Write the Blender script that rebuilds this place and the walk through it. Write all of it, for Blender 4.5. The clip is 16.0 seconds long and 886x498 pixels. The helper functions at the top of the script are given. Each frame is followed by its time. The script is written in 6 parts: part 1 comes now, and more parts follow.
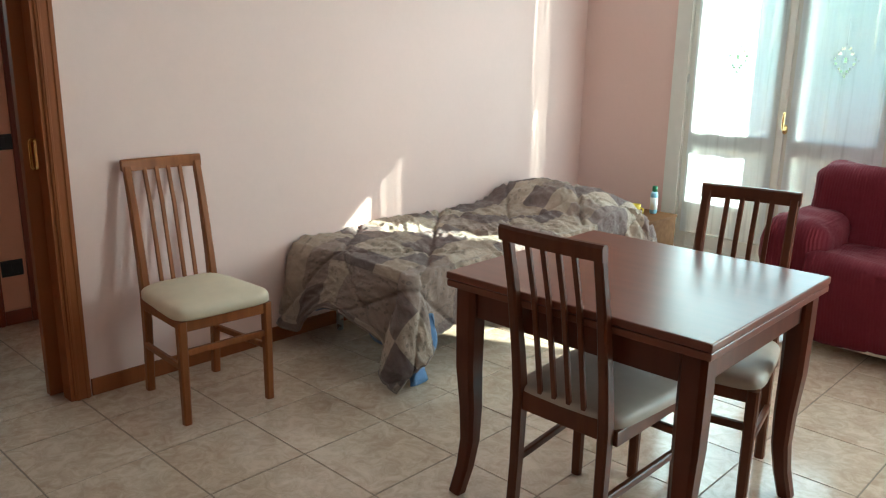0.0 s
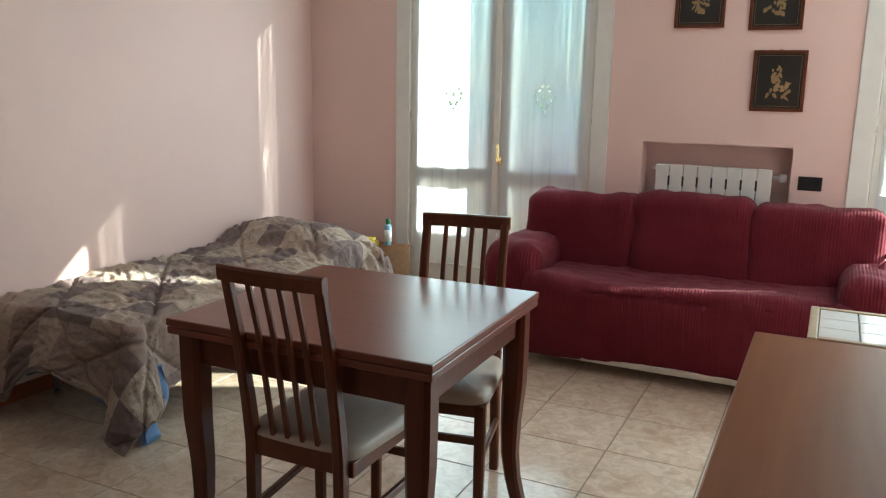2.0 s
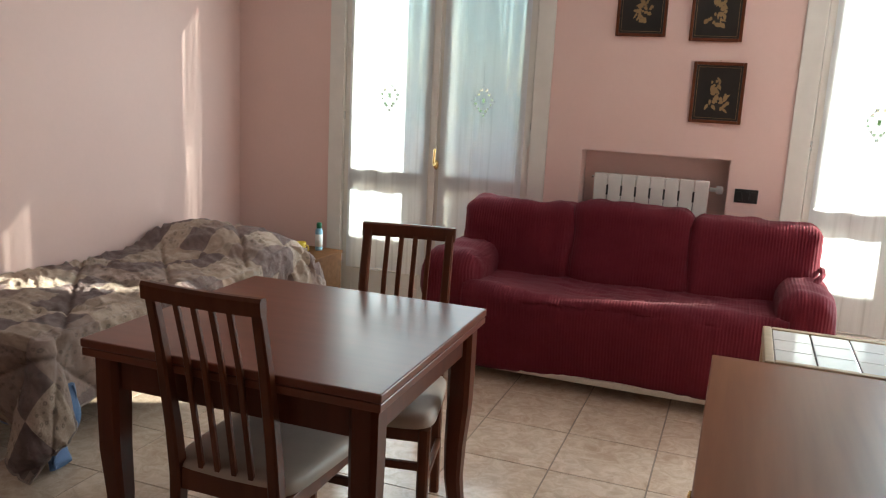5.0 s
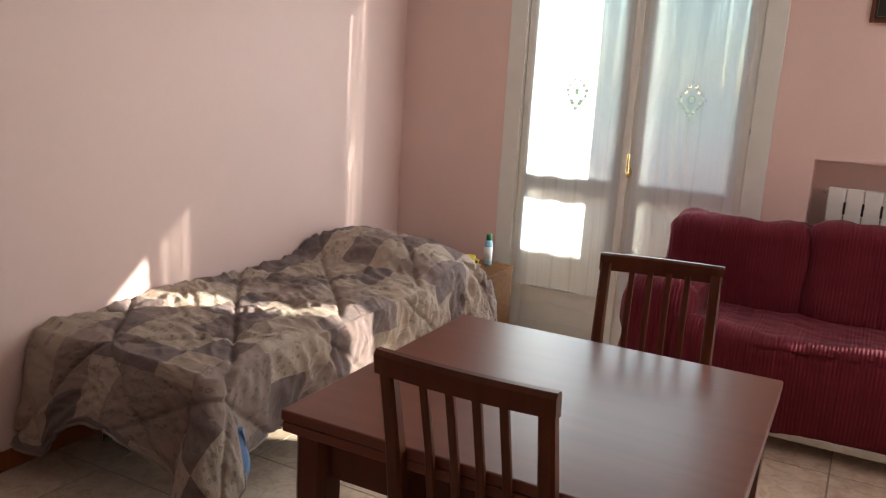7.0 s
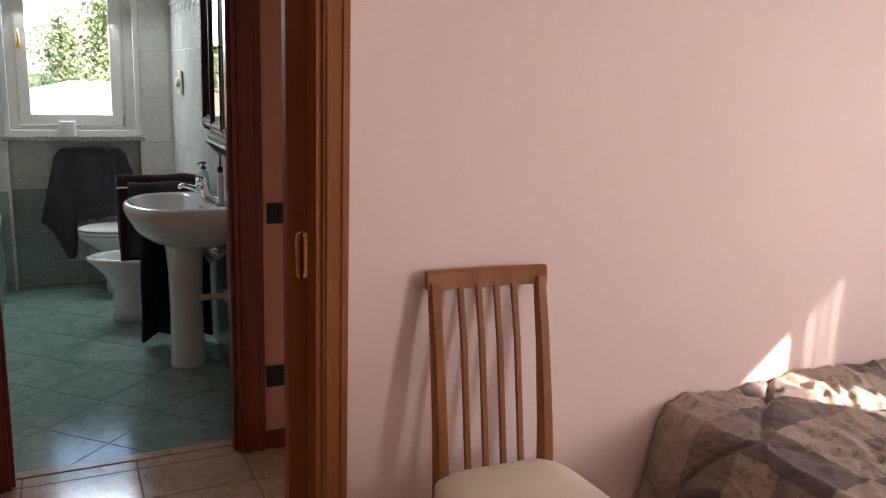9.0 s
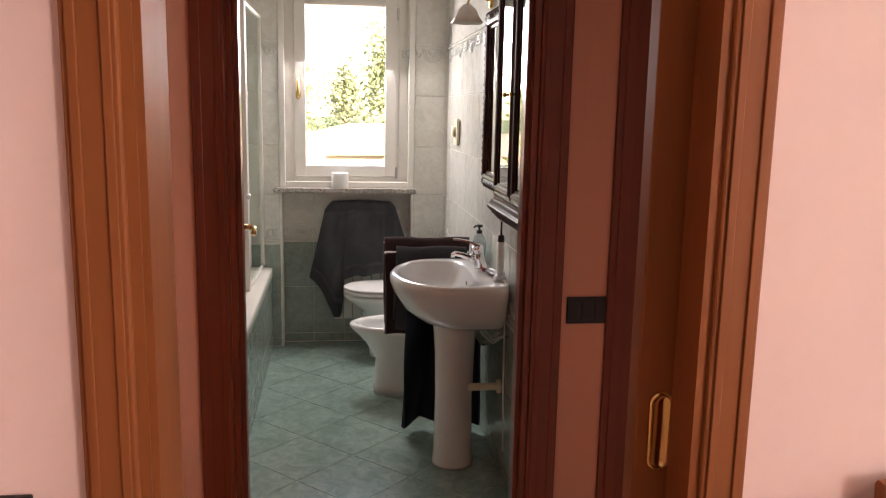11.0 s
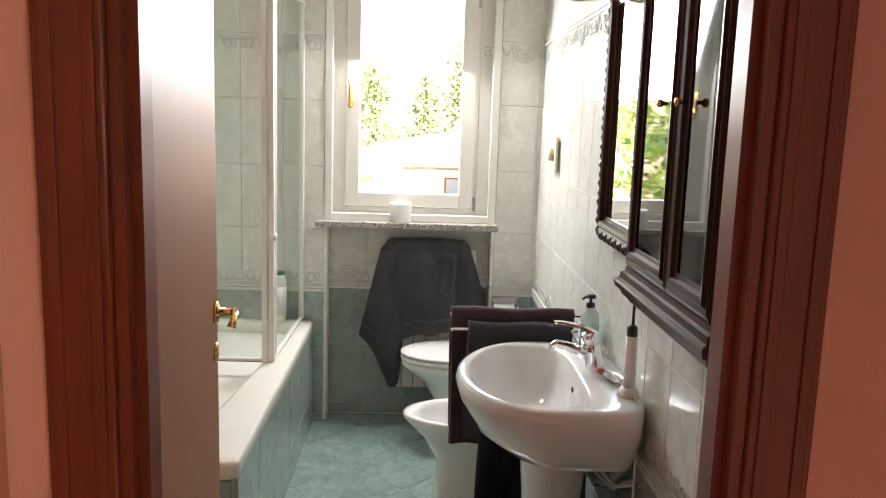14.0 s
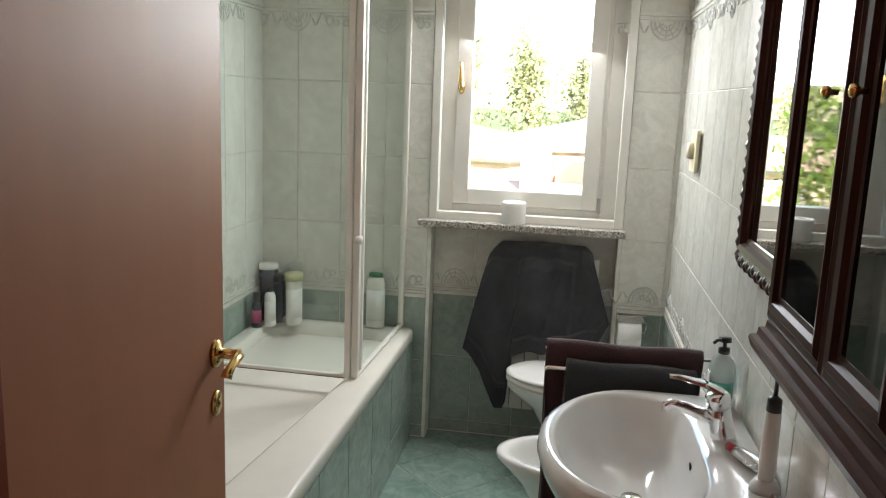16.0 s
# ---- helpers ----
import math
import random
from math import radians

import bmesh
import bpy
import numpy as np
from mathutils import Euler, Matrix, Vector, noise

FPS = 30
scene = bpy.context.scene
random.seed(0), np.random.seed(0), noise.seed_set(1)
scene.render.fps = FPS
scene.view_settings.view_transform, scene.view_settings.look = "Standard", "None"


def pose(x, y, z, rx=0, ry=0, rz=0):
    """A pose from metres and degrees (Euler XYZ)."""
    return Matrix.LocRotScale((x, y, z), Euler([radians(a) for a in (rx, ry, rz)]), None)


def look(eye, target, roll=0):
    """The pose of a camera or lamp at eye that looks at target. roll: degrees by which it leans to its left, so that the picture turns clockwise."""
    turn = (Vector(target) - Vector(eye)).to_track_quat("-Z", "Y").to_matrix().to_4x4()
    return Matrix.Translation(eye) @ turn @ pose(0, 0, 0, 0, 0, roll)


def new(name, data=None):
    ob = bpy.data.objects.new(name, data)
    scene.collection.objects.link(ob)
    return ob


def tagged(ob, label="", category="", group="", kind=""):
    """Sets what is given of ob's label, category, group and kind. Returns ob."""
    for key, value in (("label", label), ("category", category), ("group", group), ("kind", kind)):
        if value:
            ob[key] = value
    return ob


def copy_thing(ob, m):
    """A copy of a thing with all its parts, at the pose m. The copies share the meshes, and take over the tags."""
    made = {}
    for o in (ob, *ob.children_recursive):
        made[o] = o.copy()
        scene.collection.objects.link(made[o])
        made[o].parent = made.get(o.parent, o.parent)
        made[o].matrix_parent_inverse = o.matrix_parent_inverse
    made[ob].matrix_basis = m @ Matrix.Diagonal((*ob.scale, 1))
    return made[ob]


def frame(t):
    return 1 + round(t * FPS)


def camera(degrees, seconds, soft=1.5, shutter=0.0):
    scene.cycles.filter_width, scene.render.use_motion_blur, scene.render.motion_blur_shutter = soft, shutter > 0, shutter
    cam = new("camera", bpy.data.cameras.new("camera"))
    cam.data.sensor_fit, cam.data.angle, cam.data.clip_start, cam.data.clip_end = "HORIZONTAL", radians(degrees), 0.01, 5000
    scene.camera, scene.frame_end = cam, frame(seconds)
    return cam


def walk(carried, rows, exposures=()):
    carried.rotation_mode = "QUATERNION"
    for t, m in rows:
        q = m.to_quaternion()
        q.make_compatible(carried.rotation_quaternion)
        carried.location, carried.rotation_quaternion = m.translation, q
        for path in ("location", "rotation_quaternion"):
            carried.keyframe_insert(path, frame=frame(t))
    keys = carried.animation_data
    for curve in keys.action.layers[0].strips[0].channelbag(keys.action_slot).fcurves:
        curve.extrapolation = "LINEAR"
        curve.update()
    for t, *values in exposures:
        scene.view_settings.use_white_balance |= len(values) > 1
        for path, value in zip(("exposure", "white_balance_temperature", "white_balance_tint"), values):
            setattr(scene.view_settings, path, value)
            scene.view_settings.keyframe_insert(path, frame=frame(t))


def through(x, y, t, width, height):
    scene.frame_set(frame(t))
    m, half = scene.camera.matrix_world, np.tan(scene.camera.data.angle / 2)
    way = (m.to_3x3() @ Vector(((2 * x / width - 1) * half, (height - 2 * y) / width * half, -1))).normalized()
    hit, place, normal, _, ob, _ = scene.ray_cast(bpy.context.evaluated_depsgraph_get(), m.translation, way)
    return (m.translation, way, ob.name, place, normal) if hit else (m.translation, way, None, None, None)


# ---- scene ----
cam = camera(57.6, 16.0, soft=1.2)
PATH = [
    (0, (0.325, 0.252, 1.495), (-1.009, 1.655, 0.992), 1.0),
    (0.5, (0.334, 0.271, 1.491), (-0.892, 1.781, 1.023), 0.9),
    (1, (0.347, 0.285, 1.488), (-0.76, 1.891, 1.047), 1.0),
    (1.5, (0.365, 0.296, 1.484), (-0.614, 1.989, 1.066), 1.0),
    (2, (0.393, 0.305, 1.483), (-0.455, 2.071, 1.084), 1.0),
    (2.5, (0.409, 0.309, 1.492), (-0.301, 2.137, 1.102), 1.3),
    (3, (0.413, 0.317, 1.492), (-0.174, 2.19, 1.109), 1.7),
    (3.2, (0.415, 0.319, 1.48), (-0.136, 2.205, 1.104), 1.6),
    (5.3, (0.185, 0.478, 1.501), (-0.522, 2.306, 1.101), 3.1),
    (5.5, (0.122, 0.52, 1.492), (-0.609, 2.337, 1.091), 3.2),
    (6, (-0.094, 0.597, 1.492), (-0.885, 2.388, 1.084), 3.0),
    (6.5, (-0.242, 0.68, 1.485), (-1.068, 2.452, 1.063), 2.6),
    (7, (-0.36, 0.815, 1.482), (-1.27, 2.544, 1.055), 3.4),
    (7.5, (-0.481, 0.915, 1.478), (-1.642, 2.49, 1.064), 4.4),
    (8, (-0.67, 0.92, 1.467), (-2.002, 2.358, 1.069), 3.2),
    (8.5, (-0.909, 0.888, 1.494), (-2.487, 2.044, 1.081), 2.0),
    (9, (-1.077, 0.885, 1.48), (-2.841, 1.732, 1.066), 1.9),
    (9.5, (-1.281, 0.921, 1.49), (-3.142, 1.535, 1.092), 2.3),
    (10, (-1.474, 0.934, 1.483), (-3.382, 1.394, 1.097), 1.9),
    (10.2, (-1.561, 0.918, 1.492), (-3.48, 1.336, 1.116), 1.7),
    (12.3, (-2.416, 0.957, 1.523), (-4.389, 1.073, 1.216), 0.8),
    (12.5, (-2.505, 0.95, 1.522), (-4.478, 1.077, 1.217), 0.9),
    (13, (-2.728, 0.983, 1.52), (-4.701, 1.105, 1.214), 1.4),
    (13.5, (-2.905, 1.027, 1.526), (-4.879, 1.126, 1.219), 1.9),
    (14, (-3.058, 1.028, 1.529), (-5.031, 1.093, 1.213), 1.8),
    (14.5, (-3.210, 1.026, 1.533), (-5.183, 1.048, 1.205), 1.6),
    (15, (-3.335, 1.086, 1.533), (-5.303, 1.044, 1.178), 1.6),
    (15.5, (-3.448, 1.170, 1.541), (-5.402, 0.944, 1.173), 2.5),
    (16, (-3.534, 1.184, 1.548), (-5.477, 0.879, 1.181), 2.2),
]
EXPOSURES = [(0.0, 2.40, 5400, -20), (1.0, 2.06, 5500, -17), (2.5, 1.86, 5650, -11), (3.2, 1.70, 5700, -9), (5.5, 1.74, 6150, -2), (6.0, 1.82, 6200, 0), (7.0, 1.84, 6250, 1), (7.5, 1.70, 6300, 2), (8.0, 1.54, 6300, 3), (8.5, 2.22, 5200, -13), (9.0, 2.30, 6300, 10), (10.0, 2.56, 7600, 28), (12.5, 3.32, 7400, 20), (14.0, 3.43, 7200, 17), (15.0, 3.15, 7100, 15), (16.0, 2.9, 7000, 13)]
walk(cam, [(t, look(eye, target, roll)) for t, eye, target, roll in PATH], EXPOSURES)

# ---------------- world, sun, exposure ----------------
SUN_AZ, SUN_EL = math.atan2(2.075, 1.0), radians(19.5)
to_sun = Vector((math.sin(SUN_AZ) * math.cos(SUN_EL), math.cos(SUN_AZ) * math.cos(SUN_EL), math.sin(SUN_EL)))
world = bpy.data.worlds.new("world")
scene.world = world
world.use_nodes = True
sky = world.node_tree.nodes.new("ShaderNodeTexSky")
sky.sky_type, sky.sun_disc, sky.sun_elevation, sky.sun_rotation = "NISHITA", False, SUN_EL, SUN_AZ
world.node_tree.links.new(sky.outputs[0], world.node_tree.nodes["Background"].inputs[0])
world.node_tree.nodes["Background"].inputs[1].default_value = 0.15
sun_data = bpy.data.lights.new("sun", "SUN")
sun_data.energy, sun_data.angle, sun_data.color = 5.0, radians(0.5), (1.0, 0.93, 0.82)
sun = new("sun", sun_data)
sun.matrix_world = look(to_sun * 30, (0, 0, 0))


def window_light(name, m, w, h, watts, colour=(0.86, 0.93, 1.0)):
    d = bpy.data.lights.new(name, "AREA")
    d.shape, d.size, d.size_y, d.energy, d.color = "RECTANGLE", w, h, watts, colour
    ob = new(name, d)
    ob.matrix_world = m
    return ob


# sky light standing in the openings, pointing inwards
window_light("window_light_balcony_door", look((-1.53, 5.03, 1.25), (-1.53, 0, 1.25)), 1.15, 2.1, 6)
window_light("window_light_open_door", look((1.63, 5.02, 1.25), (1.63, 0, 1.25)), 0.88, 2.1, 24)
window_light("window_light_bathroom", look((-6.965, 0.98, 1.90), (-5.0, 0.90, 0.8)), 0.58, 0.55, 3.6)
window_light("window_light_bedroom", look((-6.96, 3.85, 1.7), (0, 3.4, 1.3)), 0.95, 1.2, 8)


# ---------------- materials ----------------
class Nodes:
    """Small wrapper to write node materials in few lines."""

    def __init__(self, name):
        self.m = bpy.data.materials.new(name)
        self.m.use_nodes = True
        self.t = self.m.node_tree
        self.b = self.t.nodes["Principled BSDF"]
        self.out = self.t.nodes["Material Output"]

    def n(self, kind, **inputs):
        node = self.t.nodes.new("ShaderNode" + kind)
        for k, v in inputs.items():
            key = k.replace("_", " ")
            self.put(node.inputs[key], v)
        return node

    def put(self, socket, v):
        if isinstance(v, bpy.types.NodeSocket):
            self.t.links.new(v, socket)
        elif isinstance(v, (tuple, list)) and len(v) == 3 and socket.type == "RGBA":
            socket.default_value = (*v, 1)
        else:
            socket.default_value = v

    def coords(self, which="Object", scale=(1, 1, 1), random_shift=False):
        c = self.n("TexCoord").outputs[which]
        mp = self.t.nodes.new("ShaderNodeMapping")
        self.put(mp.inputs["Vector"], c)
        mp.inputs["Scale"].default_value = scale
        if random_shift:
            r = self.n("ObjectInfo").outputs["Random"]
            mul = self.n("Math")
            mul.operation = "MULTIPLY"
            self.put(mul.inputs[0], r)
            mul.inputs[1].default_value = 37.0
            comb = self.n("CombineXYZ", X=mul.outputs[0], Y=mul.outputs[0], Z=mul.outputs[0])
            self.put(mp.inputs["Location"], comb.outputs[0])
        return mp.outputs[0]

    def noise(self, vec, scale=5.0, detail=4.0, rough=0.55, distort=0.0):
        return self.n("TexNoise", Vector=vec, Scale=scale, Detail=detail, Roughness=rough, Distortion=distort).outputs["Fac"]

    def ramp(self, fac, *stops):
        node = self.n("ValToRGB", Fac=fac)
        e = node.color_ramp.elements
        while len(e) < len(stops):
            e.new(0.5)
        for el, (p, c) in zip(e, stops):
            el.position, el.color = p, (*c, 1)
        return node.outputs["Color"]

    def mix(self, fac, a, b, mode="MIX"):
        node = self.t.nodes.new("ShaderNodeMixRGB")
        node.blend_type = mode
        self.put(node.inputs[0], fac)
        self.put(node.inputs[1], a)
        self.put(node.inputs[2], b)
        return node.outputs[0]

    def bump(self, height, strength=0.2, distance=0.002):
        node = self.n("Bump", Height=height, Strength=strength, Distance=distance)
        self.put(self.b.inputs["Normal"], node.outputs[0])

    def set(self, **inputs):
        for k, v in inputs.items():
            self.put(self.b.inputs[k.replace("_", " ")], v)
        return self


def plain(name, c, rough=0.5, metal=0.0, var=0.12, scale=12.0, bump=0.05, coat=0.0):
    k = Nodes(name)
    v = k.coords()
    f = k.noise(v, scale)
    k.set(Base_Color=k.ramp(f, (0.3, tuple(x * (1 - var) for x in c)), (0.7, tuple(min(1, x * (1 + var)) for x in c))))
    k.set(Roughness=k.ramp(k.noise(v, scale * 2.3), (0.3, (rough * 0.85,) * 3), (0.7, (min(1, rough * 1.15),) * 3)), Metallic=metal)
    if coat:
        k.set(Coat_Weight=coat, Coat_Roughness=0.08)
    if bump:
        k.bump(k.noise(v, scale * 8), bump)
    return k.m


def paint(name, c):
    k = Nodes(name)
    v = k.coords()
    big, fine = k.noise(v, 0.9, 3), k.noise(v, 160, 3)
    roll = k.noise(v, 40, 4)
    base = k.ramp(big, (0.3, tuple(x * 0.95 for x in c)), (0.7, tuple(min(1, x * 1.03) for x in c)))
    k.set(Base_Color=k.mix(0.12, base, k.ramp(roll, (0.3, tuple(x * 0.85 for x in c)), (0.7, c))), Roughness=0.72)
    k.bump(k.mix(0.5, fine, roll), 0.25, 0.0015)
    return k.m


def wood(name, dark, light, grain_axis="Z", rough=0.32, coat=0.25, scale=1.0, spec=0.22):
    k = Nodes(name)
    s = {"X": (1.2, 18, 18), "Y": (18, 1.2, 18), "Z": (18, 18, 1.2)}[grain_axis]
    v = k.coords("Object", tuple(a * scale for a in s), random_shift=True)
    g = k.noise(v, 1.6, 3, 0.45, 0.15)
    f = k.noise(v, 5.0, 3, 0.5)
    c = k.ramp(g, (0.22, dark), (0.8, light))
    c = k.mix(0.12, c, k.ramp(f, (0.3, tuple(x * 0.85 for x in dark)), (0.75, light)))
    k.set(Base_Color=c, Roughness=rough, Coat_Weight=coat * 0.3, Coat_Roughness=0.2, Specular_IOR_Level=spec)
    return k.m


def floor_tile_mat(name, a, b, c, rough, bump=0.05):
    k = Nodes(name)
    v = k.coords("Object", (1, 1, 1), random_shift=True)
    cloud, vein = k.noise(v, 5.5, 6, 0.6, 0.8), k.noise(v, 14, 7, 0.7, 1.2)
    base = k.ramp(cloud, (0.32, a), (0.5, b), (0.68, c))
    k.set(Base_Color=k.mix(0.5, base, k.ramp(vein, (0.38, tuple(x * 0.78 for x in a)), (0.62, c))))
    k.set(Roughness=k.ramp(vein, (0.3, (rough * 0.8,) * 3), (0.7, (rough * 1.3,) * 3)))
    k.bump(cloud, bump, 0.002)
    return k.m


def fabric(name, c, c2, weave=500.0, sheen=0.3, ribs=0.0, axis=0):
    k = Nodes(name)
    v = k.coords()
    f = k.noise(v, weave, 2)
    big = k.noise(v, 7, 4)
    k.set(Base_Color=k.mix(0.5, k.ramp(big, (0.3, c), (0.7, c2)), k.ramp(f, (0.3, c), (0.7, c2))), Roughness=0.95, Sheen_Weight=sheen, Specular_IOR_Level=0.15)
    h = f
    if ribs:
        w = k.t.nodes.new("ShaderNodeTexWave")
        w.bands_direction = "XYZ"[axis]
        k.put(w.inputs["Vector"], v)
        w.inputs["Scale"].default_value = ribs
        w.inputs["Distortion"].default_value = 0.6
        h = k.mix(0.40, k.mix(0.75, f, w.outputs["Fac"]), k.noise(v, 7, 5, 0.6, 1.2))
    k.bump(h, 0.42 if ribs else 0.5, 0.012 if ribs else 0.004)
    return k.m


def glass_pane(name, tint=(1, 1, 1), ior=1.45, fixed=0.0):
    k = Nodes(name)
    clear, shine = k.n("BsdfTransparent", Color=tint), k.n("BsdfGlossy", Roughness=0.02)
    mixer = k.t.nodes.new("ShaderNodeMixShader")
    k.put(mixer.inputs[0], fixed or k.n("Fresnel", IOR=ior).outputs[0])
    k.put(mixer.inputs[1], clear.outputs[0])
    k.put(mixer.inputs[2], shine.outputs[0])
    k.put(k.out.inputs["Surface"], mixer.outputs[0])
    return k.m


def sheer(name, c, through=0.12, axis=0):
    """Thin curtain cloth that lets light through."""
    k = Nodes(name)
    v = k.coords()
    f = k.noise(v, 320, 2)
    col = k.ramp(f, (0.3, tuple(x * 0.9 for x in c)), (0.7, c))
    d, tr = k.n("BsdfDiffuse", Color=col), k.n("BsdfTranslucent", Color=col)
    clear = k.n("BsdfTransparent")
    m1, m2 = k.t.nodes.new("ShaderNodeMixShader"), k.t.nodes.new("ShaderNodeMixShader")
    m1.inputs[0].default_value, m2.inputs[0].default_value = 0.78, through
    k.put(m1.inputs[1], d.outputs[0])
    k.put(m1.inputs[2], tr.outputs[0])
    k.put(m2.inputs[1], m1.outputs[0])
    k.put(m2.inputs[2], clear.outputs[0])
    # gathers: the weave is thinner along narrow upright stripes
    thin = k.noise(k.coords("UV", (1, 0.03, 1)), 26, 3)
    k.put(m2.inputs[0], k.ramp(thin, (0.46, (through,) * 3), (0.56, (through + 0.05,) * 3), (0.68, (through + 0.22,) * 3)))
    k.put(k.out.inputs["Surface"], m2.outputs[0])
    return k.m


def quilt(name):
    """Patchwork of grey, taupe and cream prints with small flowers."""
    k = Nodes(name)
    uv = k.coords("UV")
    br = k.t.nodes.new("ShaderNodeTexBrick")
    br.offset, br.squash = 0.0, 1.0
    k.put(br.inputs["Vector"], uv)
    br.inputs["Color1"].default_value, br.inputs["Color2"].default_value = (0, 0, 0, 1), (1, 1, 1, 1)
    br.inputs["Mortar Size"].default_value = 0.0
    for key, val in (("Scale", 1.0), ("Brick Width", 0.165), ("Row Height", 0.155), ("Bias", 0.0)):
        br.inputs[key].default_value = val
    tone = k.ramp(br.outputs["Color"], (0.0, (0.165, 0.098, 0.092)), (0.24, (0.49, 0.355, 0.265)), (0.42, (0.205, 0.125, 0.112)), (0.58, (0.55, 0.415, 0.315)), (0.78, (0.345, 0.23, 0.185)))
    tone_node = [n for n in k.t.nodes if n.bl_idname == "ShaderNodeValToRGB"][-1]
    tone_node.color_ramp.interpolation = "CONSTANT"
    flowers = k.n("TexVoronoi", Vector=uv, Scale=34.0).outputs["Distance"]
    spot = k.ramp(flowers, (0.10, (0.2, 0.2, 0.2)), (0.16, (1, 1, 1)), (0.26, (1, 1, 1)), (0.33, (0, 0, 0)))
    ring = k.ramp(k.noise(uv, 150, 3), (0.55, (0, 0, 0)), (0.62, (1, 1, 1)))
    pale = k.ramp(br.outputs["Color"], (0.25, (0, 0, 0)), (0.35, (1, 1, 1)))
    mask = k.mix(1.0, k.mix(0.35, spot, ring), pale, "MULTIPLY")
    col = k.mix(k.mix(0.8, (0, 0, 0), mask), tone, (0.11, 0.075, 0.055))
    wrinkle = k.noise(uv, 28, 5, 0.6, 0.8)
    fine = k.noise(uv, 420, 2)
    k.set(Base_Color=k.mix(0.12, col, k.ramp(wrinkle, (0.3, (0.15, 0.11, 0.09)), (0.7, (0.44, 0.37, 0.29)))), Roughness=0.92, Sheen_Weight=0.2)
    k.bump(k.mix(0.3, wrinkle, fine), 1.0, 0.018)
    return k.m


def striped(name):
    k = Nodes(name)
    uv = k.coords("UV")
    sep = k.n("SeparateXYZ", Vector=uv)
    m = k.t.nodes.new("ShaderNodeMath")
    m.operation = "FRACT"
    mul = k.t.nodes.new("ShaderNodeMath")
    mul.operation = "MULTIPLY"
    k.put(mul.inputs[0], sep.outputs["Y"])
    mul.inputs[1].default_value = 3.2
    k.put(m.inputs[0], mul.outputs[0])
    col = k.ramp(m.outputs[0], (0.0, (0.42, 0.36, 0.34)), (0.22, (0.10, 0.085, 0.11)), (0.34, (0.30, 0.24, 0.24)), (0.5, (0.46, 0.40, 0.38)), (0.66, (0.13, 0.11, 0.15)), (0.74, (0.40, 0.35, 0.33)), (0.9, (0.20, 0.16, 0.18)))
    [n for n in k.t.nodes if n.bl_idname == "ShaderNodeValToRGB"][-1].color_ramp.interpolation = "CONSTANT"
    k.set(Base_Color=col, Roughness=0.9)
    k.bump(k.noise(uv, 40, 4), 0.5, 0.01)
    return k.m


def granite(name):
    k = Nodes(name)
    v = k.coords()
    cell = k.n("TexVoronoi", Vector=v, Scale=170.0)
    sp = k.n("SeparateColor", Color=cell.outputs["Color"])
    col = k.ramp(sp.outputs[0], (0.0, (0.03, 0.03, 0.03)), (0.3, (0.45, 0.42, 0.38)), (0.62, (0.22, 0.2, 0.19)), (0.8, (0.62, 0.58, 0.53)))
    k.set(Base_Color=col, Roughness=0.22)
    return k.m


def glow_free_leaf(name, a, b):
    k = Nodes(name)
    r = k.n("NewGeometry").outputs["Random Per Island"]
    k.set(Base_Color=k.ramp(r, (0.0, a), (1.0, b)), Roughness=0.6, Subsurface_Weight=0.0)
    tr = k.n("BsdfTranslucent", Color=k.ramp(r, (0.0, a), (1.0, b)))
    mx = k.t.nodes.new("ShaderNodeMixShader")
    mx.inputs[0].default_value = 0.35
    k.put(mx.inputs[1], k.b.outputs[0])
    k.put(mx.inputs[2], tr.outputs[0])
    k.put(k.out.inputs["Surface"], mx.outputs[0])
    return k.m


SALMON = paint("salmon_hall_paint", (0.84, 0.41, 0.27))
PINK = paint("pink_wall_paint", (0.81, 0.585, 0.525))
CEIL = paint("white_ceiling_paint", (0.86, 0.85, 0.83))
STUCCO = paint("cream_stucco", (0.66, 0.60, 0.50))
CASING = wood("walnut_casing", (0.235, 0.068, 0.019), (0.30, 0.093, 0.028), rough=0.55, coat=0.0)
DARKCASE = wood("dark_mahogany_casing", (0.19, 0.037, 0.015), (0.25, 0.052, 0.022), rough=0.30, coat=0.0, spec=0.45)
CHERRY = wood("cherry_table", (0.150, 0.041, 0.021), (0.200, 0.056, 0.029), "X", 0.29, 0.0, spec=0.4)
# same cherry darkened: the shade under the tabletop is in this colour
CHERRYZ = wood("shaded_cherry_legs", (0.080, 0.020, 0.009), (0.135, 0.035, 0.016), "Z", 0.32, 0.3)
DRESSER = wood("cherry_dresser", (0.21, 0.076, 0.032), (0.30, 0.115, 0.050), "Y", 0.34, 0.0, spec=0.12)
CHAIRW = wood("chair_beech", (0.20, 0.065, 0.021), (0.36, 0.125, 0.040), "Z", 0.42, 0.0)
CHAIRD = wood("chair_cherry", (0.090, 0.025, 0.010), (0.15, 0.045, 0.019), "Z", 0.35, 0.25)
WARDW = wood("wardrobe_pear", (0.58, 0.225, 0.118), (0.66, 0.285, 0.155), "Z", 0.40, 0.15, 0.4)
DOORW = wood("tanganika_door", (0.36, 0.145, 0.068), (0.395, 0.162, 0.078), "Z", 0.52, 0.0, 0.35, spec=0.35)
NIGHTW = wood("walnut_nightstand", (0.105, 0.047, 0.020), (0.16, 0.075, 0.034), "X", 0.8, 0.0, spec=0.05)
BLACKM = wood("dull_black_moulding", (0.042, 0.010, 0.007), (0.070, 0.017, 0.011), "X", 0.30, 0.0, spec=0.12)
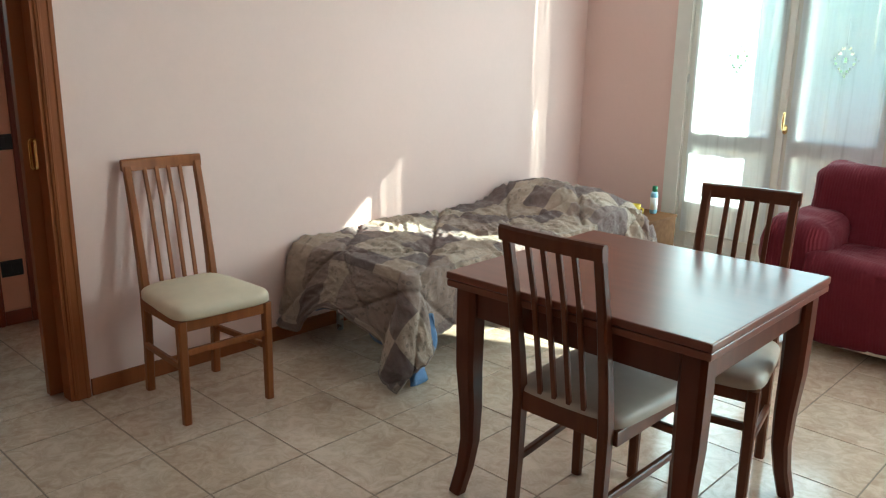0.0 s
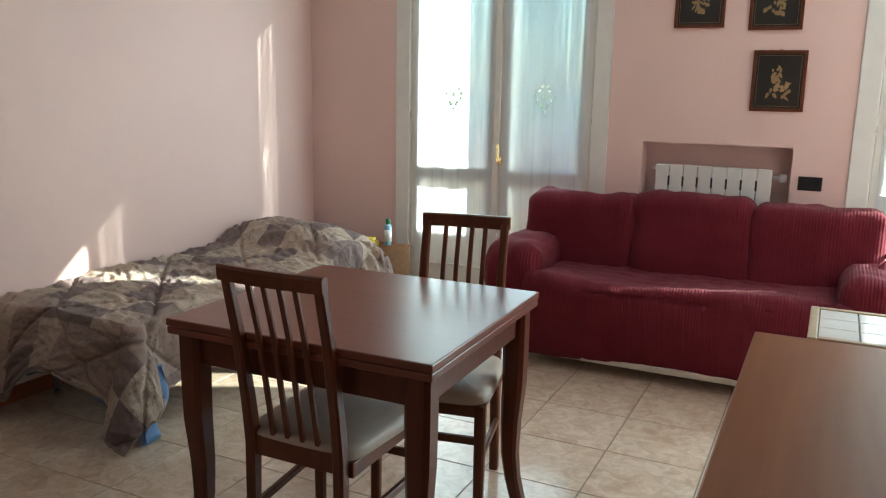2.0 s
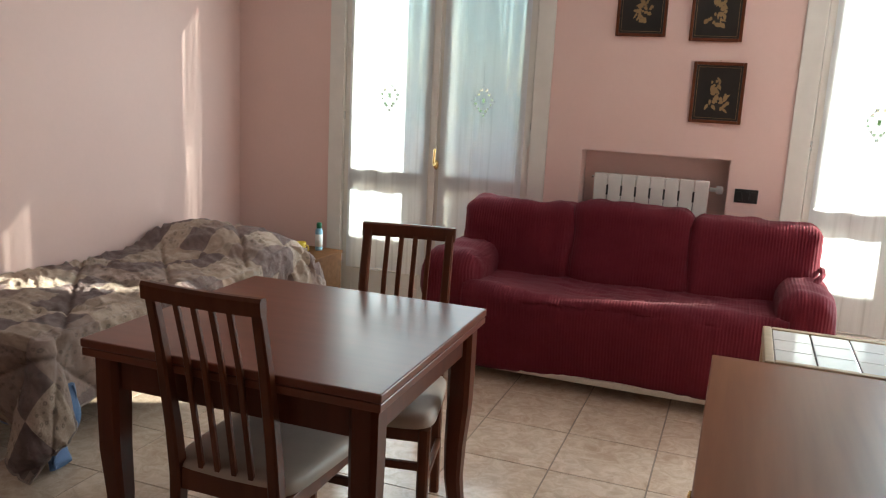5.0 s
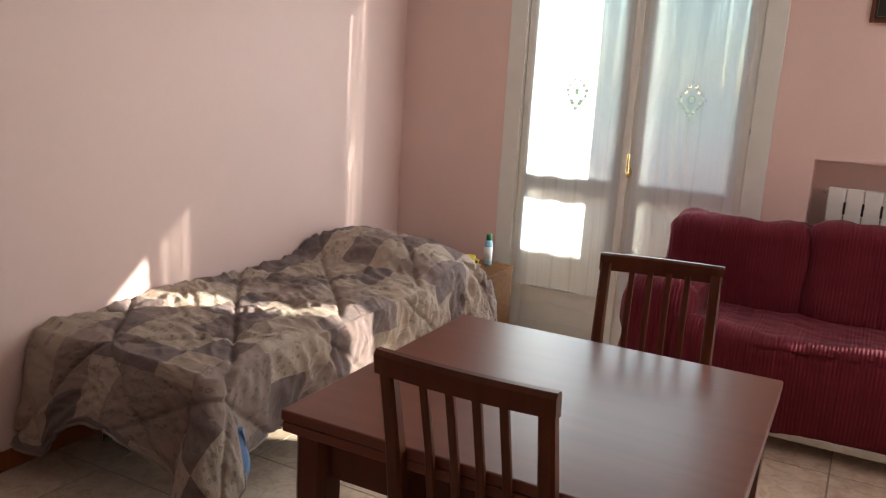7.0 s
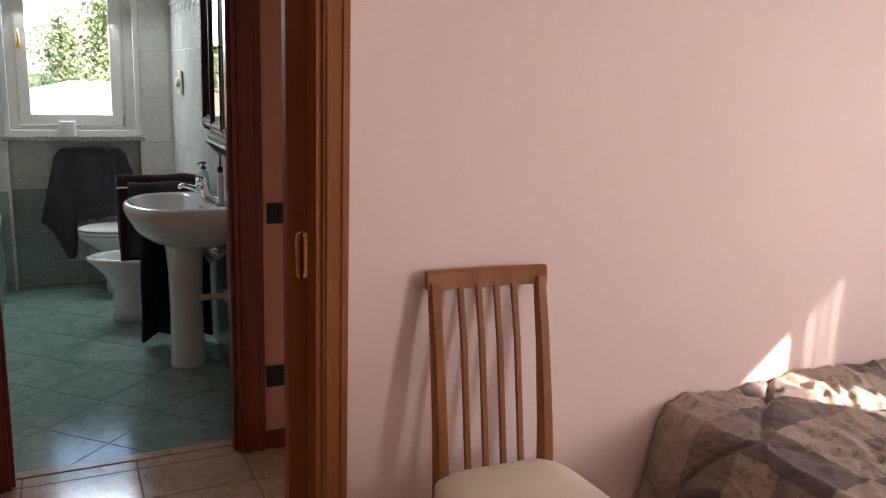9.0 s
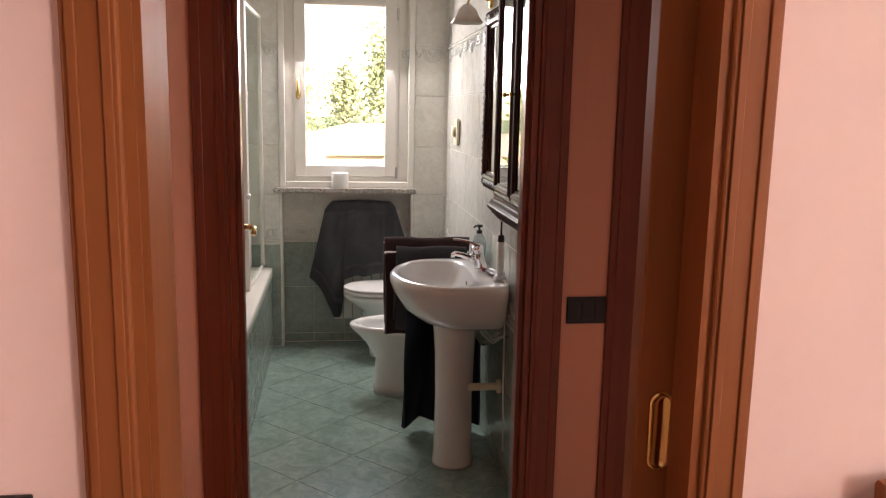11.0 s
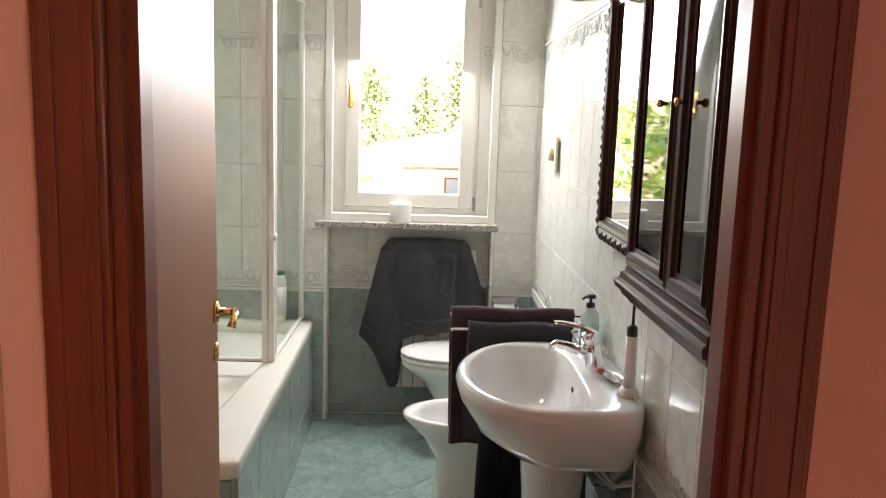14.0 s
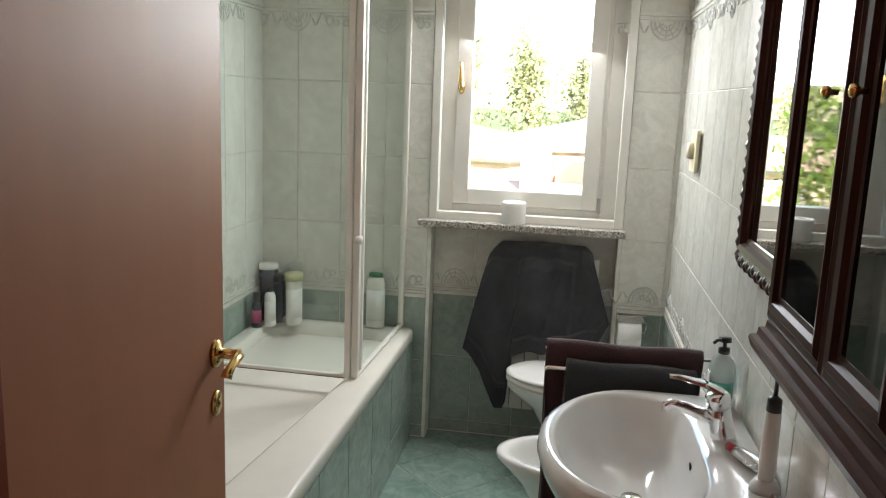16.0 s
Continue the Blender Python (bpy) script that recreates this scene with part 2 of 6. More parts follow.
BLACKW = wood("black_walnut_mirror_cabinet", (0.032, 0.010, 0.0075), (0.056, 0.016, 0.011), "Z", 0.34, 0.0, spec=0.2)
LATH = wood("pale_table_frame", (0.42, 0.32, 0.2), (0.56, 0.44, 0.29), "X", 0.45, 0.1)
FLOORT = floor_tile_mat("cream_pink_floor_tile", (0.56, 0.39, 0.275), (0.67, 0.50, 0.375), (0.75, 0.60, 0.48), 0.13)
BATHT = floor_tile_mat("green_bathroom_floor_tile", (0.20, 0.31, 0.27), (0.27, 0.385, 0.335), (0.34, 0.45, 0.40), 0.13, 0.25)
BATHT.node_tree.nodes["Principled BSDF"].inputs["Specular IOR Level"].default_value = 0.9
GREENT = floor_tile_mat("green_wall_tile", (0.28, 0.355, 0.31), (0.34, 0.42, 0.37), (0.40, 0.48, 0.425), 0.14, 0.12)
WHITET = floor_tile_mat("white_relief_wall_tile", (0.72, 0.715, 0.645), (0.75, 0.75, 0.685), (0.78, 0.78, 0.72), 0.14, 0.5)
ORNAM = plain("grey_relief_ornament", (0.58, 0.59, 0.55), 0.25)
GROUT = plain("grout", (0.27, 0.21, 0.165), 0.9)
GROUTB = plain("bathroom_grout", (0.80, 0.79, 0.73), 0.9)
GROUTG = plain("green_grout", (0.50, 0.55, 0.50), 0.9)
WHITEF = plain("white_window_lacquer", (0.78, 0.76, 0.70), 0.35, var=0.03)
CERAM = plain("white_ceramic", (0.86, 0.86, 0.84), 0.07, var=0.015, bump=0.0, coat=0.5)
ACRYL = plain("cream_acrylic", (0.80, 0.77, 0.70), 0.18, var=0.02, bump=0.0)
RADW = plain("radiator_enamel", (0.78, 0.75, 0.70), 0.35, var=0.03)
CHROME = plain("chrome", (0.80, 0.80, 0.80), 0.08, 1.0, var=0.03, bump=0.0)
STEEL = plain("brushed_steel", (0.6, 0.6, 0.58), 0.3, 1.0)
BRASS = plain("polished_brass", (0.78, 0.52, 0.20), 0.16, 1.0, var=0.05, bump=0.0)
BLACKP = plain("black_plastic", (0.012, 0.012, 0.012), 0.35)
IVORY = plain("ivory_plastic", (0.72, 0.66, 0.48), 0.4)
WHITEP = plain("white_plastic", (0.80, 0.79, 0.76), 0.4, var=0.03)
PAPER = plain("white_paper", (0.82, 0.81, 0.78), 0.95, var=0.04, scale=60)
CREAMV = plain("cream_vinyl", (0.74, 0.62, 0.46), 0.5, var=0.04)
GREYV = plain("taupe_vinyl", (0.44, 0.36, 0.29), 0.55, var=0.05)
WINE = fabric("burgundy_stretch_cover", (0.105, 0.0105, 0.018), (0.150, 0.018, 0.028), 700, 0.05, ribs=21.0, axis=0)
LINING = fabric("cream_sofa_lining", (0.5, 0.45, 0.36), (0.6, 0.55, 0.45))
QUILT = quilt("patchwork_quilt")
HEM = fabric("quilt_hem", (0.22, 0.165, 0.14), (0.29, 0.22, 0.185))
BLUE = fabric("blue_sheet", (0.10, 0.17, 0.33), (0.17, 0.26, 0.45))
GREYTOWEL = fabric("charcoal_terry", (0.034, 0.035, 0.040), (0.070, 0.072, 0.080), 260, 0.2)
PLUMTOWEL = fabric("plum_terry", (0.050, 0.026, 0.029), (0.090, 0.050, 0.052), 260, 0.2)
NAVY = fabric("navy_cloth", (0.006, 0.008, 0.016), (0.016, 0.019, 0.030), 260, 0.1)
STRIPE = striped("striped_bedspread")
PINKC = fabric("pink_pillowcase", (0.60, 0.44, 0.42), (0.70, 0.54, 0.51))
SHEER = sheer("white_sheer_curtain", (0.92, 0.95, 0.98), 0.028)
LACE = plain("embroidery_thread", (0.66, 0.68, 0.72), 0.9)
GLASS = glass_pane("window_glass")
SCREEN = glass_pane("shower_glass", (0.93, 0.97, 0.955), fixed=0.07)
MIRROR = plain("mirror", (0.86, 0.88, 0.87), 0.015, 1.0, var=0.0, bump=0.0)
SMOKE = plain("smoky_mirror_pane", (0.11, 0.12, 0.115), 0.03, 1.0, var=0.02, bump=0.0)
GRANITE = granite("speckled_granite")
DARKPIC = plain("black_picture_ground", (0.020, 0.017, 0.014), 0.35)
STRAW = plain("straw_inlay", (0.27, 0.18, 0.08), 0.5)
# black for gasket and cable, also for the shade in slots and holes
RUBBER_SHADE = plain("dark_gasket_and_slot_shade", (0.02, 0.02, 0.02), 0.6)
CONCRETE = plain("balcony_concrete", (0.42, 0.38, 0.33), 0.85, var=0.2, scale=4)
TERRA = plain("terracotta_roof", (0.48, 0.35, 0.27), 0.9, var=0.2, scale=2)
PLASTER = plain("house_plaster", (0.62, 0.55, 0.44), 0.9, var=0.1, scale=1)
GRASS = plain("lawn", (0.085, 0.13, 0.035), 0.95, var=0.35, scale=0.3)
BARK = plain("bark", (0.10, 0.075, 0.05), 0.95, var=0.3)
# poplar leaves lightened towards grey-green, distant haze put into their colour
LEAF = glow_free_leaf("hazed_poplar_leaf", (0.18, 0.22, 0.11), (0.29, 0.33, 0.19))
LEAF2 = glow_free_leaf("hedge_leaf", (0.05, 0.11, 0.02), (0.16, 0.24, 0.05))


# ---------------- mesh helpers ----------------
def box(bm, x0, x1, y0, y1, z0, z1, bevel=0.0, segs=2):
    """Adds a box, its edges rounded by bevel."""
    tmp = bmesh.new()
    bmesh.ops.create_cube(tmp, size=1)
    for v in tmp.verts:
        v.co = Vector(((x0 + x1) / 2 + v.co.x * (x1 - x0), (y0 + y1) / 2 + v.co.y * (y1 - y0), (z0 + z1) / 2 + v.co.z * (z1 - z0)))
    if bevel:
        bmesh.ops.bevel(tmp, geom=tmp.edges[:], offset=bevel, segments=segs, affect="EDGES", profile=0.5)
    merge(bm, tmp)
    return bm


def merge(bm, other, m=None):
    if m is not None:
        other.transform(m)
    mesh = bpy.data.meshes.new("tmp")
    other.to_mesh(mesh)
    other.free()
    bm.from_mesh(mesh)
    bpy.data.meshes.remove(mesh)
    return bm


def boxes(*rows, bevel=0.0):
    bm = bmesh.new()
    for r in rows:
        box(bm, *r, bevel=bevel)
    return bm


def rings(loops, close=True, caps=True, smooth=True):
    """Skins a row of loops with equal numbers of points."""
    bm = bmesh.new()
    rows = [[bm.verts.new(p) for p in loop] for loop in loops]
    n = len(rows[0])
    for a, b in zip(rows, rows[1:]):
        for i in range(n if close else n - 1):
            j = (i + 1) % n
            f = bm.faces.new((a[i], a[j], b[j], b[i]))
            f.smooth = smooth
    if caps and close:
        bm.faces.new(rows[0][::-1])
        bm.faces.new(rows[-1])
    bmesh.ops.recalc_face_normals(bm, faces=bm.faces[:])
    return bm


def lathe(profile, segs=24, m=None, sx=1.0, sy=1.0):
    """Turns (radius, height) pairs round the z axis."""
    loops = [[(max(r, 1e-4) * sx * math.cos(a), max(r, 1e-4) * sy * math.sin(a), z) for a in (2 * math.pi * i / segs for i in range(segs))] for r, z in profile]
    bm = rings(loops)
    if m is not None:
        bm.transform(m)
    return bm


def tube(points, r, segs=10):
    """A round tube along points; r is one radius or one for each point."""
    pts = [Vector(p) for p in points]
    rad = r if isinstance(r, (list, tuple)) else [r] * len(pts)
    loops, side = [], None
    for i, p in enumerate(pts):
        d = (pts[min(i + 1, len(pts) - 1)] - pts[max(i - 1, 0)]).normalized()
        if side is None:
            side = d.cross(Vector((0, 0, 1)) if abs(d.z) < 0.9 else Vector((1, 0, 0))).normalized()
        side = (side - d * side.dot(d)).normalized()
        up = side.cross(d)
        loops.append([p + rad[i] * (math.cos(a) * side + math.sin(a) * up) for a in (2 * math.pi * k / segs for k in range(segs))])
    return rings(loops)


def beam(points, w, d, along=(1, 0, 0)):
    """A bar of rectangular section along points; w and d may vary from point to point."""
    pts = [Vector(p) for p in points]
    ws = w if isinstance(w, (list, tuple)) else [w] * len(pts)
    ds = d if isinstance(d, (list, tuple)) else [d] * len(pts)
    a = Vector(along).normalized()
    loops = []
    for i, p in enumerate(pts):
        t = (pts[min(i + 1, len(pts) - 1)] - pts[max(i - 1, 0)]).normalized()
        s = (a - t * a.dot(t)).normalized()
        u = t.cross(s)
        c = 0.18
        hw, hd = ws[i] / 2, ds[i] / 2
        k = min(hw, hd) * c * 2
        loops.append([p + s * x + u * y for x, y in ((-hw + k, -hd), (hw - k, -hd), (hw, -hd + k), (hw, hd - k), (hw - k, hd), (-hw + k, hd), (-hw, hd - k), (-hw, -hd + k))])
    return rings(loops, smooth=False)


def sheet(nu, nv, f, thick=0.0, uv=None):
    """A grid (u, v from 0 to 1) laid through f; thick gives it a second side."""
    bm = bmesh.new()
    layer = bm.loops.layers.uv.new("UVMap")
    vs = [[bm.verts.new(f(i / nu, j / nv)) for j in range(nv + 1)] for i in range(nu + 1)]
    uvs = uv or (lambda u, v: (u, v))
    for i in range(nu):
        for j in range(nv):
            q = ((i, j), (i + 1, j), (i + 1, j + 1), (i, j + 1))
            face = bm.faces.new([vs[a][b] for a, b in q])
            face.smooth = True
            for loop, (a, b) in zip(face.loops, q):
                loop[layer].uv = uvs(a / nu, b / nv)
    bmesh.ops.recalc_face_normals(bm, faces=bm.faces[:])
    if thick:
        bm.normal_update()
        low = [[bm.verts.new(v.co - v.normal * thick) for v in row] for row in vs]
        for i in range(nu):
            for j in range(nv):
                q = ((i, j), (i, j + 1), (i + 1, j + 1), (i + 1, j))
                face = bm.faces.new([low[a][b] for a, b in q])
                face.smooth = True
                for loop, (a, b) in zip(face.loops, q):
                    loop[layer].uv = uvs(a / nu, b / nv)
        rim = [(i, 0) for i in range(nu)] + [(nu, j) for j in range(nv)] + [(i, nv) for i in range(nu, 0, -1)] + [(0, j) for j in range(nv, 0, -1)]
        for (a, b), (c, d) in zip(rim, rim[1:] + rim[:1]):
            face = bm.faces.new((vs[a][b], low[a][b], low[c][d], vs[c][d]))
            for loop, (p, q) in zip(face.loops, ((a, b), (a, b), (c, d), (c, d))):
                loop[layer].uv = uvs(p / nu, q / nv)
    return bm


def mesh_of(name, bm, *mats):
    mesh = bpy.data.meshes.new(name)
    bm.to_mesh(mesh)
    bm.free()
    for m in mats:
        mesh.materials.append(m)
    return mesh


def part(name, bm, material, parent=None, label=""):
    ob = new(name, mesh_of(name, bm, material))
    if parent is not None:
        ob.parent = parent
    return tagged(ob, label)


def thing(name, label, category, at=(0, 0, 0), rz=0.0, group="", kind=""):
    ob = new(name)
    ob.empty_display_size = 0.1
    ob.matrix_world = pose(*at, 0, 0, rz)
    return tagged(ob, label, category, group, kind)


def single(name, bm, material, label, category, group="", kind=""):
    return tagged(part(name, bm, material), label, category, group, kind)


def structure(name, bm, material, label="", parent=None):
    return tagged(part(name, bm, material, parent), label, kind="structure")


def wobble(p, s=1.0, amp=1.0):
    return amp * noise.noise(Vector(p) * s)


# ---------------- plan ----------------
XW, XH = -2.936, -3.14      # wall between living room and hall: two faces
HB, HB2 = -4.084, -4.19     # wall between hall and bathroom: two faces
XE, XO = -7.0, -7.30        # end wall of bathroom and bedroom, outer face
YN, YO = 5.075, 5.37        # window wall of the living room, outer face
YR, YR2 = 1.621, 1.721      # bathroom and bedroom partition
YL = -0.20                  # bathroom wall behind the tub
XR, YR_END = 0.90, 2.87     # right wall of the living room and where it ends
YS, XF = -1.5, 2.70
H = 2.75
TOP = 2.45                  # head of the balcony doors

# floors
structure("floor", boxes((XH, XF + 0.2, YS - 0.2, YO, -0.20, -0.0025)), GROUT, "screed and grout under cream floor tiles")
floor_hall = structure("floor_hall", boxes((HB2, XH, -0.3, 3.0, -0.20, -0.0025)), GROUT, "screed and grout under the hall tiles")
floor_bath = structure("floor_bathroom", boxes((XO, HB2, YL - 0.1, YR2, -0.20, -0.0025)), GROUTG, "grout under green bathroom floor tiles")
structure("floor_bedroom", boxes((XO, HB2, YR2, 5.2, -0.20, 0.0)), FLOORT, "cream tiled bedroom floor")
structure("ceiling", boxes((XO, XF + 0.2, YS - 0.2, YO, H, H + 0.2)), CEIL, "plain white ceiling")

# west wall of the living room, with the passage to the hall
OP0, OP1, OPH = 0.672, 1.447, 2.10
wall_west = structure("wall_west", boxes((XH, XW, YS, OP0, 0, H), (XH, XW, OP1, YN, 0, H), (XH, XW, OP0, OP1, OPH, H)), PINK, "pale pink painted plaster wall")
# window wall with two balcony doors and the radiator niche
D1, D2 = (-2.20, -0.88), (0.53, 2.15)
NX0, NX1, NZ = -0.618, 0.195, 1.18
structure("wall_north", boxes((XO, D1[0], YN, YO, 0, H), (D1[0], D1[1], YN, YO, TOP, H), (D1[1], NX0, YN, YO, 0, H), (NX0, NX1, YN + 0.17, YO, 0, NZ), (NX0, NX1, YN, YO, NZ, H), (NX1, D2[0], YN, YO, 0, H), (D2[0], D2[1], YN, YN + 0.10, TOP, H), (D2[0], D2[1] + 0.05, YN + 0.10, YO, TOP + 0.06, H), (D2[1], XF + 0.2, YN, YN + 0.10, 0, H), (D2[1] + 0.05, XF + 0.2, YN + 0.10, YO, 0, H)), PINK, "pink painted wall with a radiator niche")
structure("wall_east", boxes((XR, XR + 0.12, YS, YR_END, 0, H), (XR + 0.12, XF, YR_END - 0.12, YR_END, 0, H), (XF, XF + 0.2, YR_END - 0.12, YN, 0, H)), PINK, "pink painted wall beside the dresser")
structure("wall_south", boxes((XH, XR + 0.12, YS - 0.2, YS, 0, H)), PINK, "plain pink wall")
# hall
BD0, BD1 = 0.648, 1.472       # bathroom door
BE0, BE1 = 1.858, 2.62        # bedroom door
wall_hall = structure("wall_hall", boxes((HB2, HB, -0.3, BD0, 0, H), (HB2, HB, BD0, BD1, 2.08, H), (HB2, HB, BD1, BE0, 0, H), (HB2, HB, BE0, BE1, 2.08, H), (HB2, HB, BE1, 3.0, 0, H)), SALMON, "salmon pink hall wall between two doors")
structure("wall_hall_ends", boxes((HB2, XH, -0.4, -0.3, 0, H), (HB2, XH, 3.0, 3.1, 0, H)), SALMON, "plain pink hall wall")
# bathroom and bedroom walls
BWY0, BWY1, BWZ0, BWZ1 = 0.585, 1.395, 1.03, 2.30
wall_end = structure("wall_bathroom_end", boxes((XO, XE, YL - 0.1, BWY0, 0, H), (XO, XE, BWY1, YR2, 0, H), (XO, XE, BWY0, BWY1, BWZ1, H), (XO, XE - 0.10, BWY0, BWY1, 0, 1.0)), GROUTB, "tiled bathroom wall with window and radiator niche")
wall_right = structure("wall_bathroom_right", boxes((XE, HB2, YR, YR2, 0, H)), GROUTB, "white and green tiled bathroom wall")
wall_left = structure("wall_bathroom_left", boxes((XE, HB2, YL - 0.1, YL, 0, H)), GROUTB, "white tiled wall behind the bathtub")
GWY0, GWY1 = 3.35, 4.35
structure("wall_bedroom_end", boxes((XO, XE, YR2, GWY0, 0, H), (XO, XE, GWY1, YN, 0, H), (XO, XE, GWY0, GWY1, 0, 1.0), (XO, XE, GWY0, GWY1, 2.3, H)), PINK, "plain bedroom wall with a window")


# ---------------- door casings, baseboards ----------------
def casing(name, x, y0, y1, top, w, out, mat, label):
    """Casing round an opening in a wall that faces x; out is the way it stands proud."""
    a, b = sorted((x, x + out))
    ob = structure(name, boxes((a, b, y0, y1, top, top + w), bevel=0.004), mat, label)
    for c, d in ((y0 - w, y0), (y1, y1 + w)):
        bm = boxes((a, b, c, d, 0, top + w), bevel=0.004)
        e = b if out > 0 else a - 0.004
        box(bm, e, e + 0.004, c + w * 0.12, c + w * 0.30, 0, top + w, bevel=0.0015)
        box(bm, e, e + 0.004, c + w * 0.70, c + w * 0.88, 0, top + w, bevel=0.0015)
        part("side_casing", bm, mat, ob)
    return ob


casing("door_casing_living", XW, OP0, OP1, OPH, 0.068, 0.016, CASING, "brown walnut casing of the pocket door")
structure("door_lining_living", boxes((XH + 0.01, XW + 0.008, OP0, OP0 + 0.014, 0, OPH), (-3.005, XW + 0.008, OP1 - 0.014, OP1, 0, OPH), (XH + 0.01, XW + 0.008, OP0 + 0.014, OP1 - 0.014, OPH - 0.014, OPH), (-2.975, XW + 0.002, OP0 + 0.014, OP0 + 0.024, 0, OPH - 0.014), (XH, -3.075, OP1 - 0.014, OP1, 0, OPH)), CASING, "brown walnut lining with a stop strip")
casing("door_casing_living_hall_side", XH, OP0, OP1, OPH, 0.07, -0.014, CASING, "brown walnut casing")
casing("door_casing_bathroom", HB, BD0 - 0.005, BD1 + 0.005, 2.08, 0.088, 0.016, DARKCASE, "dark reddish mahogany door casing")
structure("door_lining_bathroom", boxes((HB2, HB + 0.006, BD0 - 0.004, BD0 + 0.012, 0, 2.08), (HB2, HB + 0.006, BD1 - 0.012, BD1 + 0.004, 0, 2.08), (HB2, HB + 0.006, BD0 + 0.012, BD1 - 0.012, 2.066, 2.08), (HB2 + 0.04, HB - 0.02, BD0 + 0.012, BD0 + 0.026, 0, 2.06), (HB2 + 0.04, HB - 0.02, BD1 - 0.026, BD1 - 0.012, 0, 2.06)), DARKCASE, "dark mahogany door lining")
casing("door_casing_bathroom_inside", HB2, BD0 - 0.005, BD1 + 0.005, 2.08, 0.07, -0.014, DARKCASE, "dark mahogany casing")
casing("door_casing_bedroom", HB, BE0, BE1, 2.08, 0.16, 0.016, DARKCASE, "dark reddish mahogany door casing")
structure("door_lining_bedroom", boxes((HB2, HB + 0.006, BE0 - 0.002, BE0 + 0.014, 0, 2.08), (HB2, HB + 0.006, BE1 - 0.014, BE1 + 0.002, 0, 2.08), (HB2, HB + 0.006, BE0 + 0.014, BE1 - 0.014, 2.066, 2.08), (HB2 + 0.03, HB - 0.03, BE0 + 0.014, BE0 + 0.03, 0, 2.06)), DARKCASE, "dark mahogany door lining")
structure("baseboard", boxes((XW, XW + 0.012, YS, OP0 - 0.076, 0, 0.075), (XW, XW + 0.012, OP1 + 0.076, YN, 0, 0.075), (XW + 0.012, D1[0] - 0.07, YN - 0.012, YN, 0, 0.075), (D1[1] + 0.07, NX0, YN - 0.012, YN, 0, 0.075), (NX1, D2[0] - 0.07, YN - 0.012, YN, 0, 0.075), (XR - 0.012, XR, YS, YR_END, 0, 0.075), bevel=0.003), CASING, "narrow brown wooden baseboard")
structure("baseboard_hall", boxes((HB, HB + 0.012, BD1 + 0.095, BE0 - 0.162, 0, 0.075), (HB, HB + 0.012, 0.51, BD0 - 0.095, 0, 0.075), bevel=0.003), DARKCASE, "dark mahogany baseboard")
structure("threshold_bathroom", boxes((HB2 - 0.02, HB2 + 0.03, BD0 + 0.012, BD1 - 0.012, -0.01, 0.004)), FLOORT, "stone threshold strip")


def pull(parent, m):
    plate = rings([[m @ Vector((r * math.cos(a), r * math.sin(a) + (0.045 if math.sin(a) >= 0 else -0.045), z)) for a in (2 * math.pi * i / 28 for i in range(28))] for r, z in ((0.019, 0), (0.019, 0.003), (0.016, 0.005), (0.0135, 0.005), (0.012, 0.0015), (0.001, 0.001))])
    part("recessed_pull", plate, BRASS, parent, "oval polished brass recessed pull")


pocket_door = thing("pocket_door", "brown walnut sliding door pushed into its wall pocket", "door")
part("door_leaf", boxes((-3.070, -3.030, 1.388, 1.4465, 0.008, 2.085), bevel=0.003), CASING, pocket_door)
pull(pocket_door, Matrix.Translation((-3.030, 1.427, 1.03)) @ Matrix(((0, 0, 1, 0), (1, 0, 0, 0), (0, 1, 0, 0), (0, 0, 0, 1))))


def door_handle(parent, m):
    bm = lathe([(0.001, 0.0), (0.025, 0.0), (0.025, 0.006), (0.020, 0.010), (0.010, 0.012), (0.0095, 0.042), (0.011, 0.046), (0.001, 0.047)], 20)
    merge(bm, tube([(0, 0, 0.040), (0.010, 0, 0.047), (0.036, 0.002, 0.050), (0.060, -0.001, 0.049), (0.074, -0.008, 0.047), (0.078, -0.016, 0.045)], [0.0085, 0.009, 0.008, 0.0075, 0.009, 0.010], 12))
    bm.transform(m)
    return part("door_handle", bm, BRASS, parent, "curved polished brass lever handle")


bath_door = thing("bathroom_door", "smooth brown veneered bathroom door standing open", "door", (-4.130, BD0 + 0.014, 0), 186.6)
part("door_leaf", boxes((0.0, 0.745, 0.0, 0.043, 0.01, 2.055), bevel=0.004), DOORW, bath_door)
for sgn, y in ((-1, 0.0), (1, 0.043)):
    door_handle(bath_door, Matrix.Translation((0.690, y, 1.092)) @ Matrix(((-1, 0, 0, 0), (0, 0, sgn, 0), (0, 1, 0, 0), (0, 0, 0, 1))))
    part("key_rosette", lathe([(0.001, 0), (0.023, 0), (0.022, 0.006), (0.012, 0.007), (0.006, 0.004), (0.001, 0.004)], 20, Matrix.Translation((0.690, y, 1.000)) @ Matrix(((1, 0, 0, 0), (0, 0, sgn, 0), (0, 1, 0, 0), (0, 0, 0, 1)))), BRASS, bath_door, "round brass key rosette")
part("latch_plate", boxes((0.7445, 0.7475, 0.010, 0.033, 0.97, 1.16)), BRASS, bath_door, "brass latch plate on the edge")


